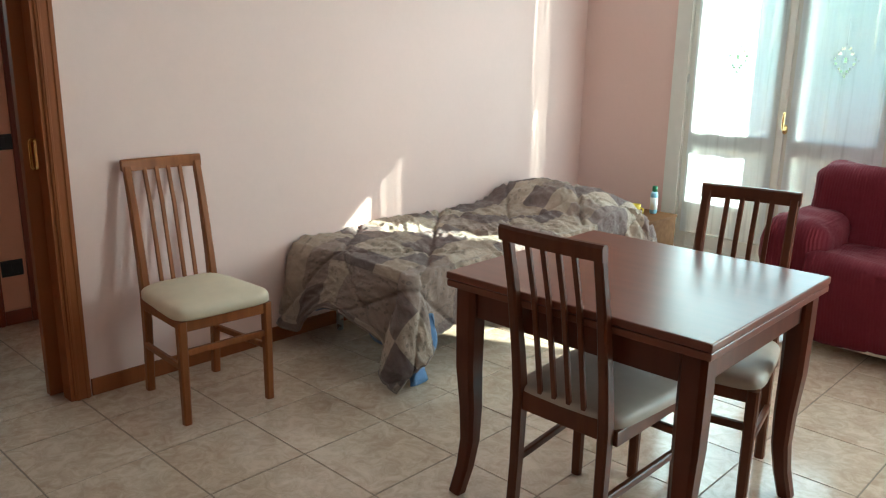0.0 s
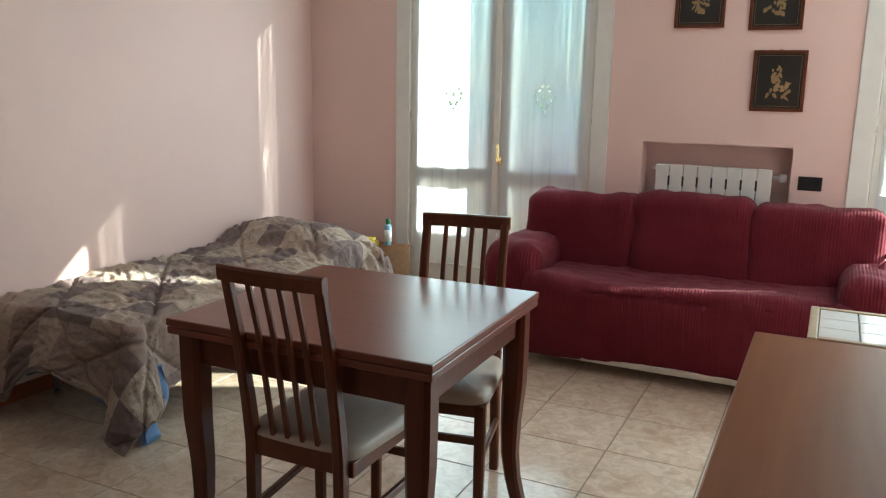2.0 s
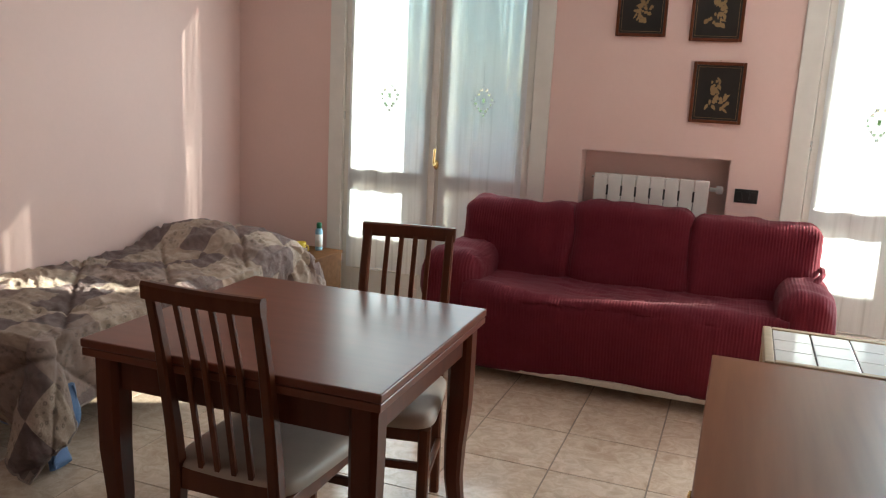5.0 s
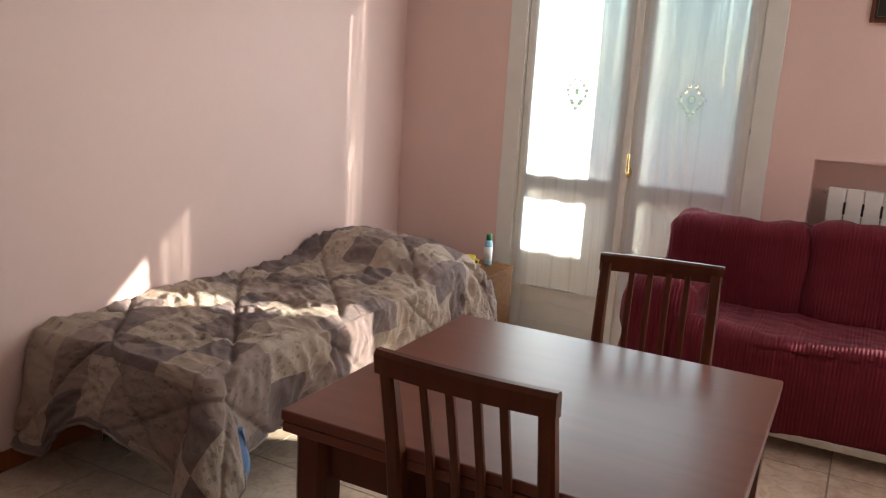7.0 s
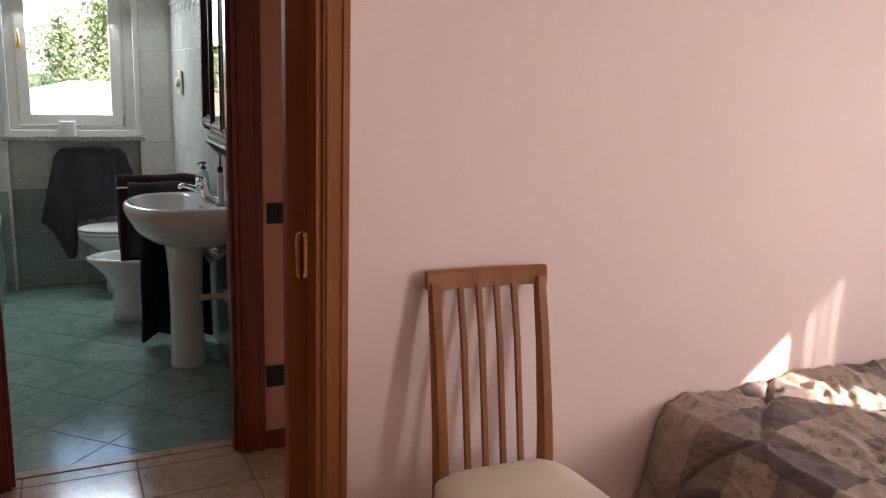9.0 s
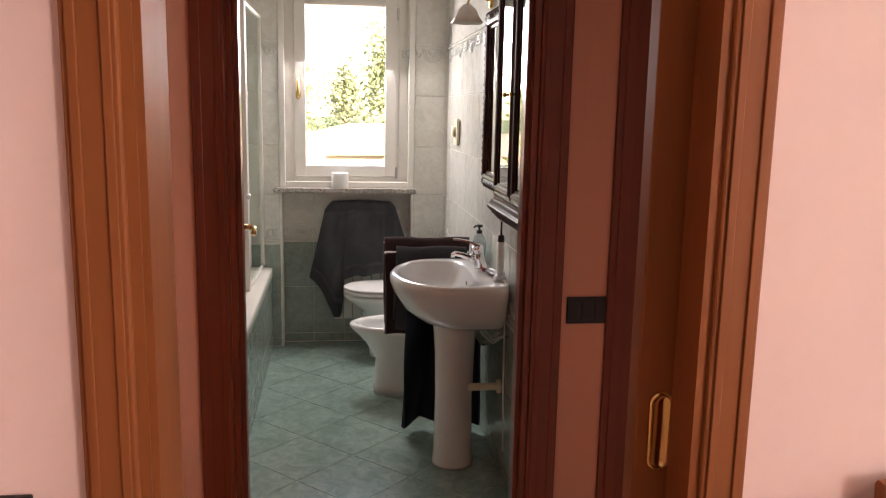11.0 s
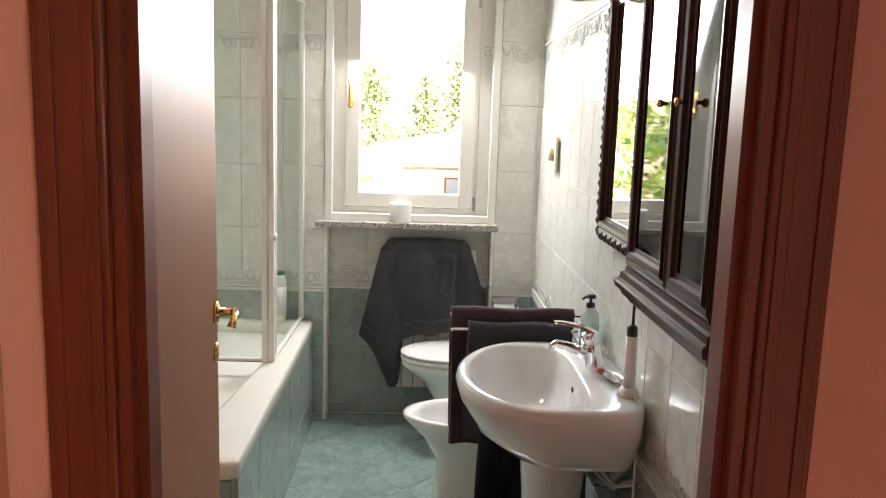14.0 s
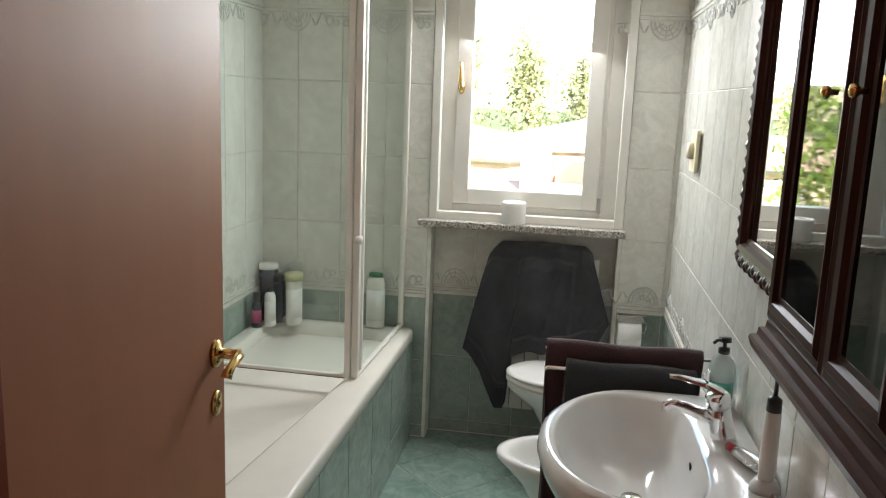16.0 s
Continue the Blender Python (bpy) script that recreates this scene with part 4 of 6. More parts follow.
WATER = plain("blue_film", (0.10, 0.38, 0.55), 0.15, var=0.3, coat=0.5)
for i in range(2):
    for j in range(3):
        part("bottle", lathe([(0.001, 0), (0.036, 0), (0.038, 0.02), (0.038, 0.16), (0.034, 0.19), (0.013, 0.235), (0.013, 0.26), (0.001, 0.26)], 14, Matrix.Translation((0.08 * i - 0.04, 0.08 * j - 0.08, 0))), WATER, pack)


# ---------------- sofa ----------------
sofa = thing("sofa", "three-seat sofa in a stretched burgundy cover", "sofa")
part("base", soft(-1.23, 0.70, 4.29, 4.93, 0.10, 0.33, 0.03, 0.004), WINE, sofa)
part("lining", boxes((-1.15, 0.68, 4.275, 4.92, 0.068, 0.100), bevel=0.006), LINING, sofa, "cream lining showing under the cover")
for x in (-1.08, 0.60):
    for y in (4.36, 4.86):
        part("foot", lathe([(0.001, 0), (0.02, 0), (0.026, 0.055), (0.001, 0.055)], 14, Matrix.Translation((x, y, 0))), BLACKP, sofa)


def seat_skin(u, v):
    x = -1.02 + 1.56 * u
    k = v * 3.0
    sag = 0.018 * math.sin(u * math.pi) + 0.010 * noise.noise(Vector((x * 4, k, 0)))
    if k < 1.0:
        y, z = 4.30 - 0.065 * math.sin(k * math.pi / 2), 0.074 + 0.371 * k + (0.018 + 0.020 * (1 - k)) * u
    elif k < 1.4:
        a = (k - 1.0) / 0.4 * math.pi / 2
        y, z = 4.235 + 0.055 * (1 - math.cos(a)), 0.445 + 0.018 * u + 0.055 * math.sin(a)
    else:
        y, z = 4.29 + (k - 1.4) / 1.6 * 0.42, 0.50 + 0.018 * u - 0.012 * math.sin((k - 1.4) / 1.6 * math.pi)
    if k > 1.0:
        z -= sag * 0.7
        z += 0.012 * math.sin(x * 5 + 1) * math.exp(-((k - 1.5) / 0.4) ** 2) + 0.009 * (0.5 - abs(noise.noise(Vector((x * 7, y * 20 + x * 3, 2)))) * 1.6)
    y += (0.010 * (0.5 - abs(noise.noise(Vector((x * 9 + z * 5, z * 4, 6)))) * 1.6) + 0.008 * noise.noise(Vector((x * 5, z * 9, 3))) - 0.012 * math.sin(u * 9)) * (1 if k < 1.2 else 0.2)
    return (x, y, z)


part("seat", sheet(90, 60, seat_skin, 0.02), WINE, sofa, "burgundy cover pulled over the seat cushions")
for i in range(3):
    x0 = -1.175 + 0.612 * i
    part("back_cushion", soft(x0 - 0.012, x0 + 0.626, 4.63, 4.86, 0.42, (0.895, 0.925, 0.905)[i], 0.07, 0.017, 6.0, 20, i * 3.1, lean=0.17), WINE, sofa)
for x0, x1 in ((-1.275, -0.955), (0.480, 0.735)):
    part("armrest", soft(x0, x1, 4.235, 4.86, 0.10, 0.665, 0.105, 0.014, 7.0, 20, x0), WINE, sofa)
part("backrest", soft(-1.15, 0.68, 4.84, 4.985, 0.10, 0.78, 0.05, 0.006), WINE, sofa)
part("cover_fold", tube([(0.66 + 0.03 * math.sin(i), 4.78 - 0.05 * i, 0.70 - 0.004 * i * i) for i in range(6)], [0.008, 0.016, 0.013, 0.017, 0.012, 0.006], 8), WINE, sofa, "bunched fold of the cover")


# ---------------- radiators ----------------
def radiator(name, label, n, pitch, depth, z0, z1, m):
    r = thing(name, label, "radiator")
    r.matrix_world = m
    for i in range(n):
        x = i * pitch
        bm = boxes((x + 0.001, x + pitch - 0.001, 0, depth * 0.35, z0, z1), (x + pitch * 0.32, x + pitch * 0.68, depth * 0.35, depth, z0 + 0.01, z1 - 0.004), bevel=0.006)
        part("section", bm, RADW, r)
        if i:
            # solid dark strips draw the shade between the sections
            part("slot", boxes((x - 0.006, x + 0.006, -0.0012, 0.01, z1 - 0.125, z1 - 0.065), bevel=0.003), RUBBER_SHADE, r, "dark strip painting the shade of the slot between sections")
            part("seam", boxes((x - 0.0012, x + 0.0012, -0.0006, 0.01, z0 + 0.02, z1 - 0.13)), RUBBER_SHADE, r)
    return r


rad = radiator("radiator", "white enamelled sectional radiator in the wall niche", 8, 0.08, 0.085, 0.12, 1.052, Matrix.Translation((-0.541, 5.112, 0)))
part("valve", lathe([(0.001, 0), (0.012, 0), (0.012, 0.035), (0.022, 0.036), (0.024, 0.055), (0.020, 0.072), (0.001, 0.074)], 16, Matrix.Translation((0.64, 0.04, 1.005)) @ Matrix.Rotation(radians(90), 4, "Y")), WHITEP, rad, "white thermostatic valve")
part("bleed_valve", lathe([(0.001, 0), (0.008, 0), (0.008, 0.02), (0.004, 0.024), (0.001, 0.024)], 10, Matrix.Translation((0.0, 0.04, 1.025)) @ Matrix.Rotation(radians(-90), 4, "Y")), CHROME, rad)
for z in (0.3, 0.9):
    part("bracket", boxes((0.2, 0.23, 0.08, 0.134, z, z + 0.03)), STEEL, rad)


def switch_plate(name, label, m, w, h, n):
    s = thing(name, label, "switch plate")
    s.matrix_world = m
    part("plate", boxes((-w / 2, w / 2, 0, 0.008, -h / 2, h / 2), bevel=0.003), BLACKP, s)
    for i in range(n):
        x = -w / 2 + w * (i + 0.5) / n
        part("rocker", boxes((x - w / n * 0.42, x + w / n * 0.42, 0.006, 0.0105, -h * 0.32, h * 0.32), bevel=0.002), BLACKP, s)


flip, east = Matrix.Rotation(radians(180), 4, "Z"), Matrix.Rotation(radians(-90), 4, "Z")
switch_plate("switch_plate", "black plastic switch plate on the pink wall", Matrix.Translation((0.294, YN, 0.993)) @ flip, 0.12, 0.075, 3)
switch_plate("switch_plate", "black plastic switch plate beside the bathroom door", Matrix.Translation((HB, 1.642, 0.958)) @ east, 0.121, 0.079, 3)
switch_plate("switch_plate", "black plastic socket plate low on the hall wall", Matrix.Translation((HB, 1.628, 0.304)) @ east, 0.108, 0.086, 2)
switch_plate("switch_plate", "black plastic switch plate beside the passage", Matrix.Translation((XW, 0.475, 0.975)) @ east, 0.12, 0.075, 3)


# ---------------- pictures ----------------
def picture(x0, z0, w, h, seed, label):
    p = thing("picture", label, "picture", (x0 + w / 2, YN, z0 + h / 2), 180.0, "framed pictures over the radiator")
    a, b, f = w / 2, h / 2, 0.017
    part("picture_frame", boxes((-a, -a + f, 0, 0.018, -b, b), (a - f, a, 0, 0.018, -b, b), (-a + f, a - f, 0, 0.018, -b, -b + f), (-a + f, a - f, 0, 0.018, b - f, b), bevel=0.003), CHAIRD, p, "dark brown wooden frame")
    part("picture_ground", boxes((-a + f, a - f, 0.004, 0.008, -b + f, b - f)), DARKPIC, p, "black ground")
    g, e = 0.027, 0.0016
    part("gilt_line", boxes((-a + g, -a + g + e, 0.008, 0.0095, -b + g, b - g), (a - g - e, a - g, 0.008, 0.0095, -b + g, b - g), (-a + g, a - g, 0.008, 0.0095, -b + g, -b + g + e), (-a + g, a - g, 0.008, 0.0095, b - g - e, b - g)), STRAW, p, "thin gilt line")
    rng = random.Random(seed)
    bm = bmesh.new()
    for k in range(34):
        layer = k / 34
        cx = rng.uniform(-0.055, 0.055) * (1.0 - 0.55 * layer) + 0.012 * math.sin(seed + layer * 5)
        cz = -0.085 + 0.15 * layer + rng.uniform(-0.012, 0.012)
        rx, rz, rot = rng.uniform(0.006, 0.02), rng.uniform(0.004, 0.012), rng.uniform(0, math.pi)
        ring = []
        for i in range(10):
            t = 2 * math.pi * i / 10
            u, v = rx * math.cos(t), rz * math.sin(t) * (1 + 0.4 * math.cos(t))
            ring.append((cx + u * math.cos(rot) - v * math.sin(rot), cz + u * math.sin(rot) + v * math.cos(rot)))
        merge(bm, rings([[(x, y, z) for x, z in ring] for y in (0.008, 0.0095 + 0.0002 * k / 34)], smooth=False))
    part("straw_inlay", bm, STRAW, p, "golden straw inlay of a sailing scene")
    part("hanger", tube([(-0.006, 0.003, b), (0, 0.003, b + 0.012), (0.006, 0.003, b)], 0.0014, 6), BRASS, p)


picture(-0.049, 1.372, 0.270, 0.323, 3, "dark framed straw picture of a sailing ship")
picture(-0.484, 1.816, 0.269, 0.323, 8, "dark framed straw picture of boats")
picture(-0.091, 1.800, 0.270, 0.323, 14, "dark framed straw picture of flowers")


# ---------------- dresser, trolley, power strip ----------------
dresser = thing("dresser", "low cherry veneered dresser along the pink wall", "dresser")
part("tabletop", boxes((0.240, 0.892, 1.04, 2.720, 0.775, 0.80), bevel=0.004), DRESSER, dresser)
part("body", boxes((0.270, 0.886, 1.06, 2.700, 0.07, 0.775), bevel=0.003), DRESSER, dresser)
part("plinth", boxes((0.305, 0.88, 1.08, 2.68, 0.0, 0.07)), DRESSER, dresser)
for i in range(4):
    y0 = 1.065 + 0.408 * i
    dr = part("door", boxes((0.252, 0.270, y0 + 0.003, y0 + 0.405, 0.08, 0.765), bevel=0.003), DRESSER, dresser)
    part("knob", lathe([(0.001, 0), (0.008, 0), (0.007, 0.01), (0.014, 0.018), (0.014, 0.024), (0.001, 0.028)], 16, Matrix.Translation((0.252, y0 + (0.36 if i % 2 == 0 else 0.05), 0.55)) @ Matrix.Rotation(radians(-90), 4, "Y")), BRASS, dr, "small round knob")

trolley = thing("tiled_side_table", "small side table topped with glazed white tiles", "side table")
tx0, tx1, ty0, ty1 = 0.378, 0.762, 2.735, 3.115
f = 0.026
part("table_frame", boxes((tx0, tx0 + f, ty0, ty1, 0.755, 0.80), (tx1 - f, tx1, ty0, ty1, 0.755, 0.80), (tx0 + f, tx1 - f, ty0, ty0 + f, 0.755, 0.80), (tx0 + f, tx1 - f, ty1 - f, ty1, 0.755, 0.80), bevel=0.004), LATH, trolley, "pale wooden frame")
part("bed", boxes((tx0 + f, tx1 - f, ty0 + f, ty1 - f, 0.765, 0.788)), GROUT, trolley)
for i in range(3):
    for j in range(3):
        a, b = (tx1 - tx0 - 2 * f) / 3, (ty1 - ty0 - 2 * f) / 3
        x, y = tx0 + f + a * i, ty0 + f + b * j
        part("tile", boxes((x + 0.002, x + a - 0.002, y + 0.002, y + b - 0.002, 0.786, 0.797), bevel=0.002), CERAM, trolley)
for x in (tx0 + 0.02, tx1 - 0.02):
    for y in (ty0 + 0.02, ty1 - 0.02):
        part("leg", boxes((x - 0.018, x + 0.018, y - 0.018, y + 0.018, 0, 0.755), bevel=0.003), LATH, trolley)

strip = thing("power_strip", "white four-way power strip lying on the dresser", "power strip", (0.848, 2.58, 0.80), 5)
part("body", boxes((-0.026, 0.026, -0.12, 0.12, 0.0, 0.04), bevel=0.009), WHITEP, strip)
for i in range(4):
    part("socket", lathe([(0.021, 0), (0.0215, 0.0012), (0.019, 0.0012), (0.016, -0.002), (0.001, -0.002)], 18, Matrix.Translation((0, -0.084 + 0.056 * i, 0.0405))), IVORY, strip, "recessed socket")
part("cable", tube([(0.0, -0.12, 0.02), (0.006, -0.16, 0.012), (0.012, -0.26, 0.007), (-0.01, -0.42, 0.007), (-0.05, -0.75, 0.007), (-0.12, -1.2, 0.007)], 0.006, 8), RUBBER_SHADE, strip, "dark cable along the wall")


# ---------------- hall wardrobe ----------------
ward = thing("wardrobe", "orange-toned pear wood wardrobe in the hall niche", "wardrobe")
part("body", boxes((-4.075, XH - 0.005, -0.28, 0.478, 0.0, 2.4), bevel=0.003), WARDW, ward)
for x0, x1, hx in ((-4.07, -3.545, -3.588), (-3.541, -3.155, -3.498)):
    d = part("door", boxes((x0, x1, 0.48, 0.502, 0.08, 2.38), bevel=0.004), WARDW, ward)
    part("handle", tube([(hx, 0.502, 1.330), (hx, 0.535, 1.327), (hx, 0.545, 1.310), (hx, 0.545, 1.205), (hx, 0.535, 1.190), (hx, 0.502, 1.187)], 0.0065, 10), CHROME, d, "chrome bow handle with a wooden grip")
    part("handle_grip", tube([(hx, 0.545, 1.305), (hx, 0.545, 1.21)], 0.0085, 12), CASING, d, "orange wooden grip")


# ---------------- bathroom ----------------
def loop_d(cx, y_back, y_front, w, z, p_back=0.45, n=44, taper=1.0):
    """A D-shaped outline: straight towards the wall, round in front."""
    yc = y_back - (y_back - y_front) * 0.48
    pts = []
    for i in range(n):
        a = 2 * math.pi * i / n
        c, s = math.cos(a), math.sin(a)
        if s >= 0:
            x, y = math.copysign(abs(c) ** p_back, c) * w / 2 * (1 - (1 - taper) * s), yc + (y_back - yc) * s**p_back
        else:
            x, y = c * w / 2, yc + (yc - y_front) * s
        pts.append((cx + x, y, z))
    return pts


basin = thing("pedestal_basin", "white ceramic pedestal washbasin on the tiled wall", "washbasin")
bx_, by_ = -5.212, 1.611
PB = 0.28
outer = [loop_d(bx_, by_, 1.32, 0.36, 0.635, PB), loop_d(bx_, by_, 1.26, 0.45, 0.655, PB), loop_d(bx_, by_, 1.20, 0.545, 0.705, PB), loop_d(bx_, by_, 1.160, 0.63, 0.775, PB), loop_d(bx_, by_, 1.146, 0.65, 0.815, PB), loop_d(bx_, by_, 1.150, 0.645, 0.836, PB), loop_d(bx_, by_ - 0.003, 1.163, 0.62, 0.845, PB)]


def bowl(w, y0, y1, z):
    return loop_d(bx_, y0, y1, w, z, 0.5)


outer += [bowl(0.555, 1.492, 1.178, 0.843), bowl(0.540, 1.486, 1.186, 0.835), bowl(0.50, 1.474, 1.208, 0.79), bowl(0.42, 1.45, 1.250, 0.735), bowl(0.27, 1.42, 1.295, 0.708), bowl(0.06, 1.38, 1.345, 0.703)]
part("bowl", rings(outer), CERAM, basin, "glossy white ceramic bowl")
part("pedestal", rings([[(bx_ + 0.02 + rx * math.cos(a), 1.425 + ry * math.sin(a) , z) for a in (2 * math.pi * i / 28 for i in range(28))] for rx, ry, z in ((0.086, 0.090, 0.0), (0.085, 0.089, 0.01), (0.080, 0.084, 0.06), (0.078, 0.080, 0.3), (0.084, 0.084, 0.5), (0.098, 0.092, 0.60), (0.125, 0.10, 0.66))]), CERAM, basin, "white ceramic pedestal")
# flat dark disc, the hole's shade is only its colour
part("overflow", lathe([(0.001, 0), (0.008, 0), (0.009, 0.002), (0.001, 0.002)], 14, Matrix.Translation((bx_, 1.474, 0.795)) @ Matrix.Rotation(radians(90), 4, "X")), RUBBER_SHADE, basin, "dark disc painting the shade of the overflow hole")
part("drain", lathe([(0.001, 0.0), (0.024, 0.0), (0.022, 0.006), (0.001, 0.007)], 16, Matrix.Translation((bx_, 1.357, 0.705))), CHROME, basin)

tap = thing("basin_tap", "chrome single-lever basin tap", "tap", (-5.262, 1.545, 0.843))
part("body", lathe([(0.001, 0), (0.028, 0), (0.027, 0.01), (0.024, 0.05), (0.024, 0.075), (0.001, 0.076)], 20, Matrix.Rotation(radians(12), 4, "X")), CHROME, tap)
part("spout", tube([(0, -0.012, 0.045), (0, -0.05, 0.052), (0, -0.09, 0.066), (0, -0.115, 0.072), (0, -0.125, 0.066), (0, -0.126, 0.055)], [0.018, 0.015, 0.012, 0.011, 0.010, 0.0095], 14), CHROME, tap)
part("cartridge", lathe([(0.001, 0.074), (0.026, 0.074), (0.0265, 0.10), (0.020, 0.108), (0.001, 0.109)], 20, Matrix.Rotation(radians(12), 4, "X")), CHROME, tap)
part("lever", beam([(0, -0.012, 0.105), (0, -0.05, 0.122), (0, -0.10, 0.132), (0, -0.125, 0.133)], [0.036, 0.026, 0.018, 0.014], [0.014, 0.010, 0.008, 0.006]), CHROME, tap)

siphon = thing("basin_siphon", "grey siphon and flexible pipes under the basin", "siphon")
part("trap", tube([(-5.21, 1.50, 0.66), (-5.21, 1.52, 0.58), (-5.18, 1.55, 0.54), (-5.14, 1.57, 0.56), (-5.12, 1.60, 0.60), (-5.12, 1.622, 0.60)], 0.016, 10), STEEL, siphon)
part("hose", tube([(-5.15, 1.50, 0.68), (-5.10, 1.53, 0.60), (-5.07, 1.57, 0.57), (-5.05, 1.60, 0.60), (-5.05, 1.622, 0.61)], 0.006, 8), STEEL, siphon)
part("hose", tube([(-5.17, 1.49, 0.68), (-5.13, 1.52, 0.63), (-5.02, 1.56, 0.60), (-4.99, 1.60, 0.62), (-4.99, 1.622, 0.62)], 0.006, 8), STEEL, siphon)
part("waste_pipe", lathe([(0.001, 0), (0.016, 0), (0.016, 0.12), (0.03, 0.122), (0.03, 0.14), (0.001, 0.14)], 14, Matrix.Translation((-5.13, 1.481, 0.36)) @ Matrix.Rotation(radians(-90), 4, "X")), IVORY, siphon, "ivory plastic waste pipe")

TEAL = plain("teal_soap", (0.12, 0.52, 0.42), 0.12, coat=0.6)
CLEARP = plain("clear_plastic", (0.55, 0.68, 0.66), 0.1, coat=0.6)
soap = thing("soap_dispenser", "clear pump bottle with green liquid soap", "soap", (-5.505, 1.576, 0.843))
part("liquid", lathe([(0.001, 0), (0.028, 0), (0.030, 0.008), (0.030, 0.055), (0.001, 0.055)], 20), TEAL, soap, "green liquid soap")
part("bottle", lathe([(0.030, 0.055), (0.030, 0.085), (0.026, 0.105), (0.013, 0.118), (0.012, 0.125), (0.001, 0.125)], 20), CLEARP, soap)
part("label", boxes((-0.014, 0.014, -0.0315, -0.0295, 0.03, 0.075)), PAPER, soap)
part("pump", lathe([(0.001, 0.122), (0.014, 0.122), (0.014, 0.136), (0.005, 0.138), (0.005, 0.150), (0.016, 0.152), (0.015, 0.162), (0.001, 0.163)], 16), BLACKP, soap, "black pump head")
part("nozzle", tube([(0, 0, 0.157), (0.018, -0.022, 0.158), (0.024, -0.03, 0.152)], 0.004, 8), BLACKP, soap)

brush = thing("electric_toothbrush", "white electric toothbrush standing on its charger", "toothbrush", (-5.028, 1.580, 0.843))
part("charger", lathe([(0.001, 0), (0.028, 0), (0.027, 0.012), (0.02, 0.024), (0.001, 0.025)], 20), WHITEP, brush, "white charging base")
part("grip", lathe([(0.001, 0.02), (0.014, 0.022), (0.016, 0.06), (0.0145, 0.160), (0.001, 0.161)], 18), WHITEP, brush)
part("collar", lathe([(0.001, 0.159), (0.0142, 0.159), (0.013, 0.184), (0.005, 0.190), (0.001, 0.190)], 16), BLACKP, brush, "black collar")
part("neck", tube([(0, 0, 0.187), (0.001, 0, 0.225), (0.002, 0, 0.248)], [0.0045, 0.0038, 0.0045], 8), BLACKP, brush)
part("bristles", lathe([(0.001, 0), (0.007, 0), (0.007, 0.012), (0.001, 0.012)], 12, Matrix.Translation((0.002, 0, 0.248)) @ Matrix.Rotation(radians(90), 4, "X")), WHITEP, brush)
part("cable", tube([(0.02, 0.01, 0.006), (0.045, 0.012, 0.004), (0.062, 0.012, -0.02), (0.066, 0.012, -0.2), (0.055, 0.016, -0.42), (0.07, 0.02, -0.70)], 0.0035, 8), WHITEP, brush, "white charging cable")

REDP = plain("red_print", (0.5, 0.02, 0.03), 0.4)
paste = thing("toothpaste_tube", "crumpled silver toothpaste tube by the tap", "toothpaste", (-5.135, 1.575, 0.845), 28)
part("body", rings([[(x, w * math.cos(a), 0.012 + h * math.sin(a)) for a in (2 * math.pi * i / 14 for i in range(14))] for x, w, h in ((0.05, 0.026, 0.002), (0.03, 0.024, 0.007), (0.0, 0.021, 0.012), (-0.03, 0.018, 0.013), (-0.045, 0.012, 0.010))]), plain("foil_tube", (0.7, 0.7, 0.7), 0.25, 0.7), paste)
part("cap", tube([(-0.045, 0, 0.012), (-0.068, 0, 0.012)], [0.010, 0.009], 12), REDP, paste, "red cap and print")


def sanitary(name, label, cat, cx, w, y_front, z, foot_w, foot_f, lid):
    s = thing(name, label, cat)
    yb = 1.60
    lp = [loop_d(cx, yb - 0.02, foot_f, foot_w, 0.0), loop_d(cx, yb - 0.02, foot_f, foot_w, 0.06), loop_d(cx, yb - 0.02, foot_f + 0.01, foot_w * 0.96, z - 0.20), loop_d(cx, yb, foot_f - 0.05, w * 0.82, z - 0.10), loop_d(cx, yb, y_front + 0.02, w * 0.97, z - 0.04), loop_d(cx, yb, y_front, w, z - 0.018), loop_d(cx, yb, y_front + 0.004, w * 0.985, z - 0.003), loop_d(cx, yb - 0.01, y_front + 0.02, w * 0.93, z)]
    if not lid:
        lp += [loop_d(cx, yb - 0.15, y_front + 0.045, w * 0.74, z - 0.004, 0.7), loop_d(cx, yb - 0.16, y_front + 0.055, w * 0.68, z - 0.03, 0.7), loop_d(cx, yb - 0.19, y_front + 0.09, w * 0.5, z - 0.09, 0.8), loop_d(cx, yb - 0.27, y_front + 0.17, w * 0.2, z - 0.11, 0.9)]
    part("bowl", rings(lp), CERAM, s, "glossy white ceramic")
    if lid:
        for nm, z0, z1, g in (("seat", z + 0.004, z + 0.024, 0.004), ("lid", z + 0.027, z + 0.046, -0.002)):
            part(nm, rings([loop_d(cx, yb - 0.12, y_front - 0.004 + e, w * 0.99 + g - e, zz, 0.6) for zz, e in ((z0, 0.012), (z0 + 0.005, 0.0), (z1 - 0.006, 0.0), (z1, 0.014), (z1 + 0.004, 0.06))]), WHITEP, s, "white plastic " + nm)
    else:
        part("tap", tube([(cx, yb - 0.07, z), (cx, yb - 0.07, z + 0.05), (cx, yb - 0.11, z + 0.075), (cx, yb - 0.16, z + 0.06)], [0.018, 0.016, 0.012, 0.010], 12), CHROME, s, "chrome bidet tap")
    return s


sanitary("bidet", "white ceramic floor-standing bidet", "bidet", -6.10, 0.355, 0.990, 0.395, 0.20, 1.12, False)
sanitary("toilet", "white toilet with its lid closed", "toilet", -6.78, 0.36, 0.968, 0.400, 0.20, 1.12, True)


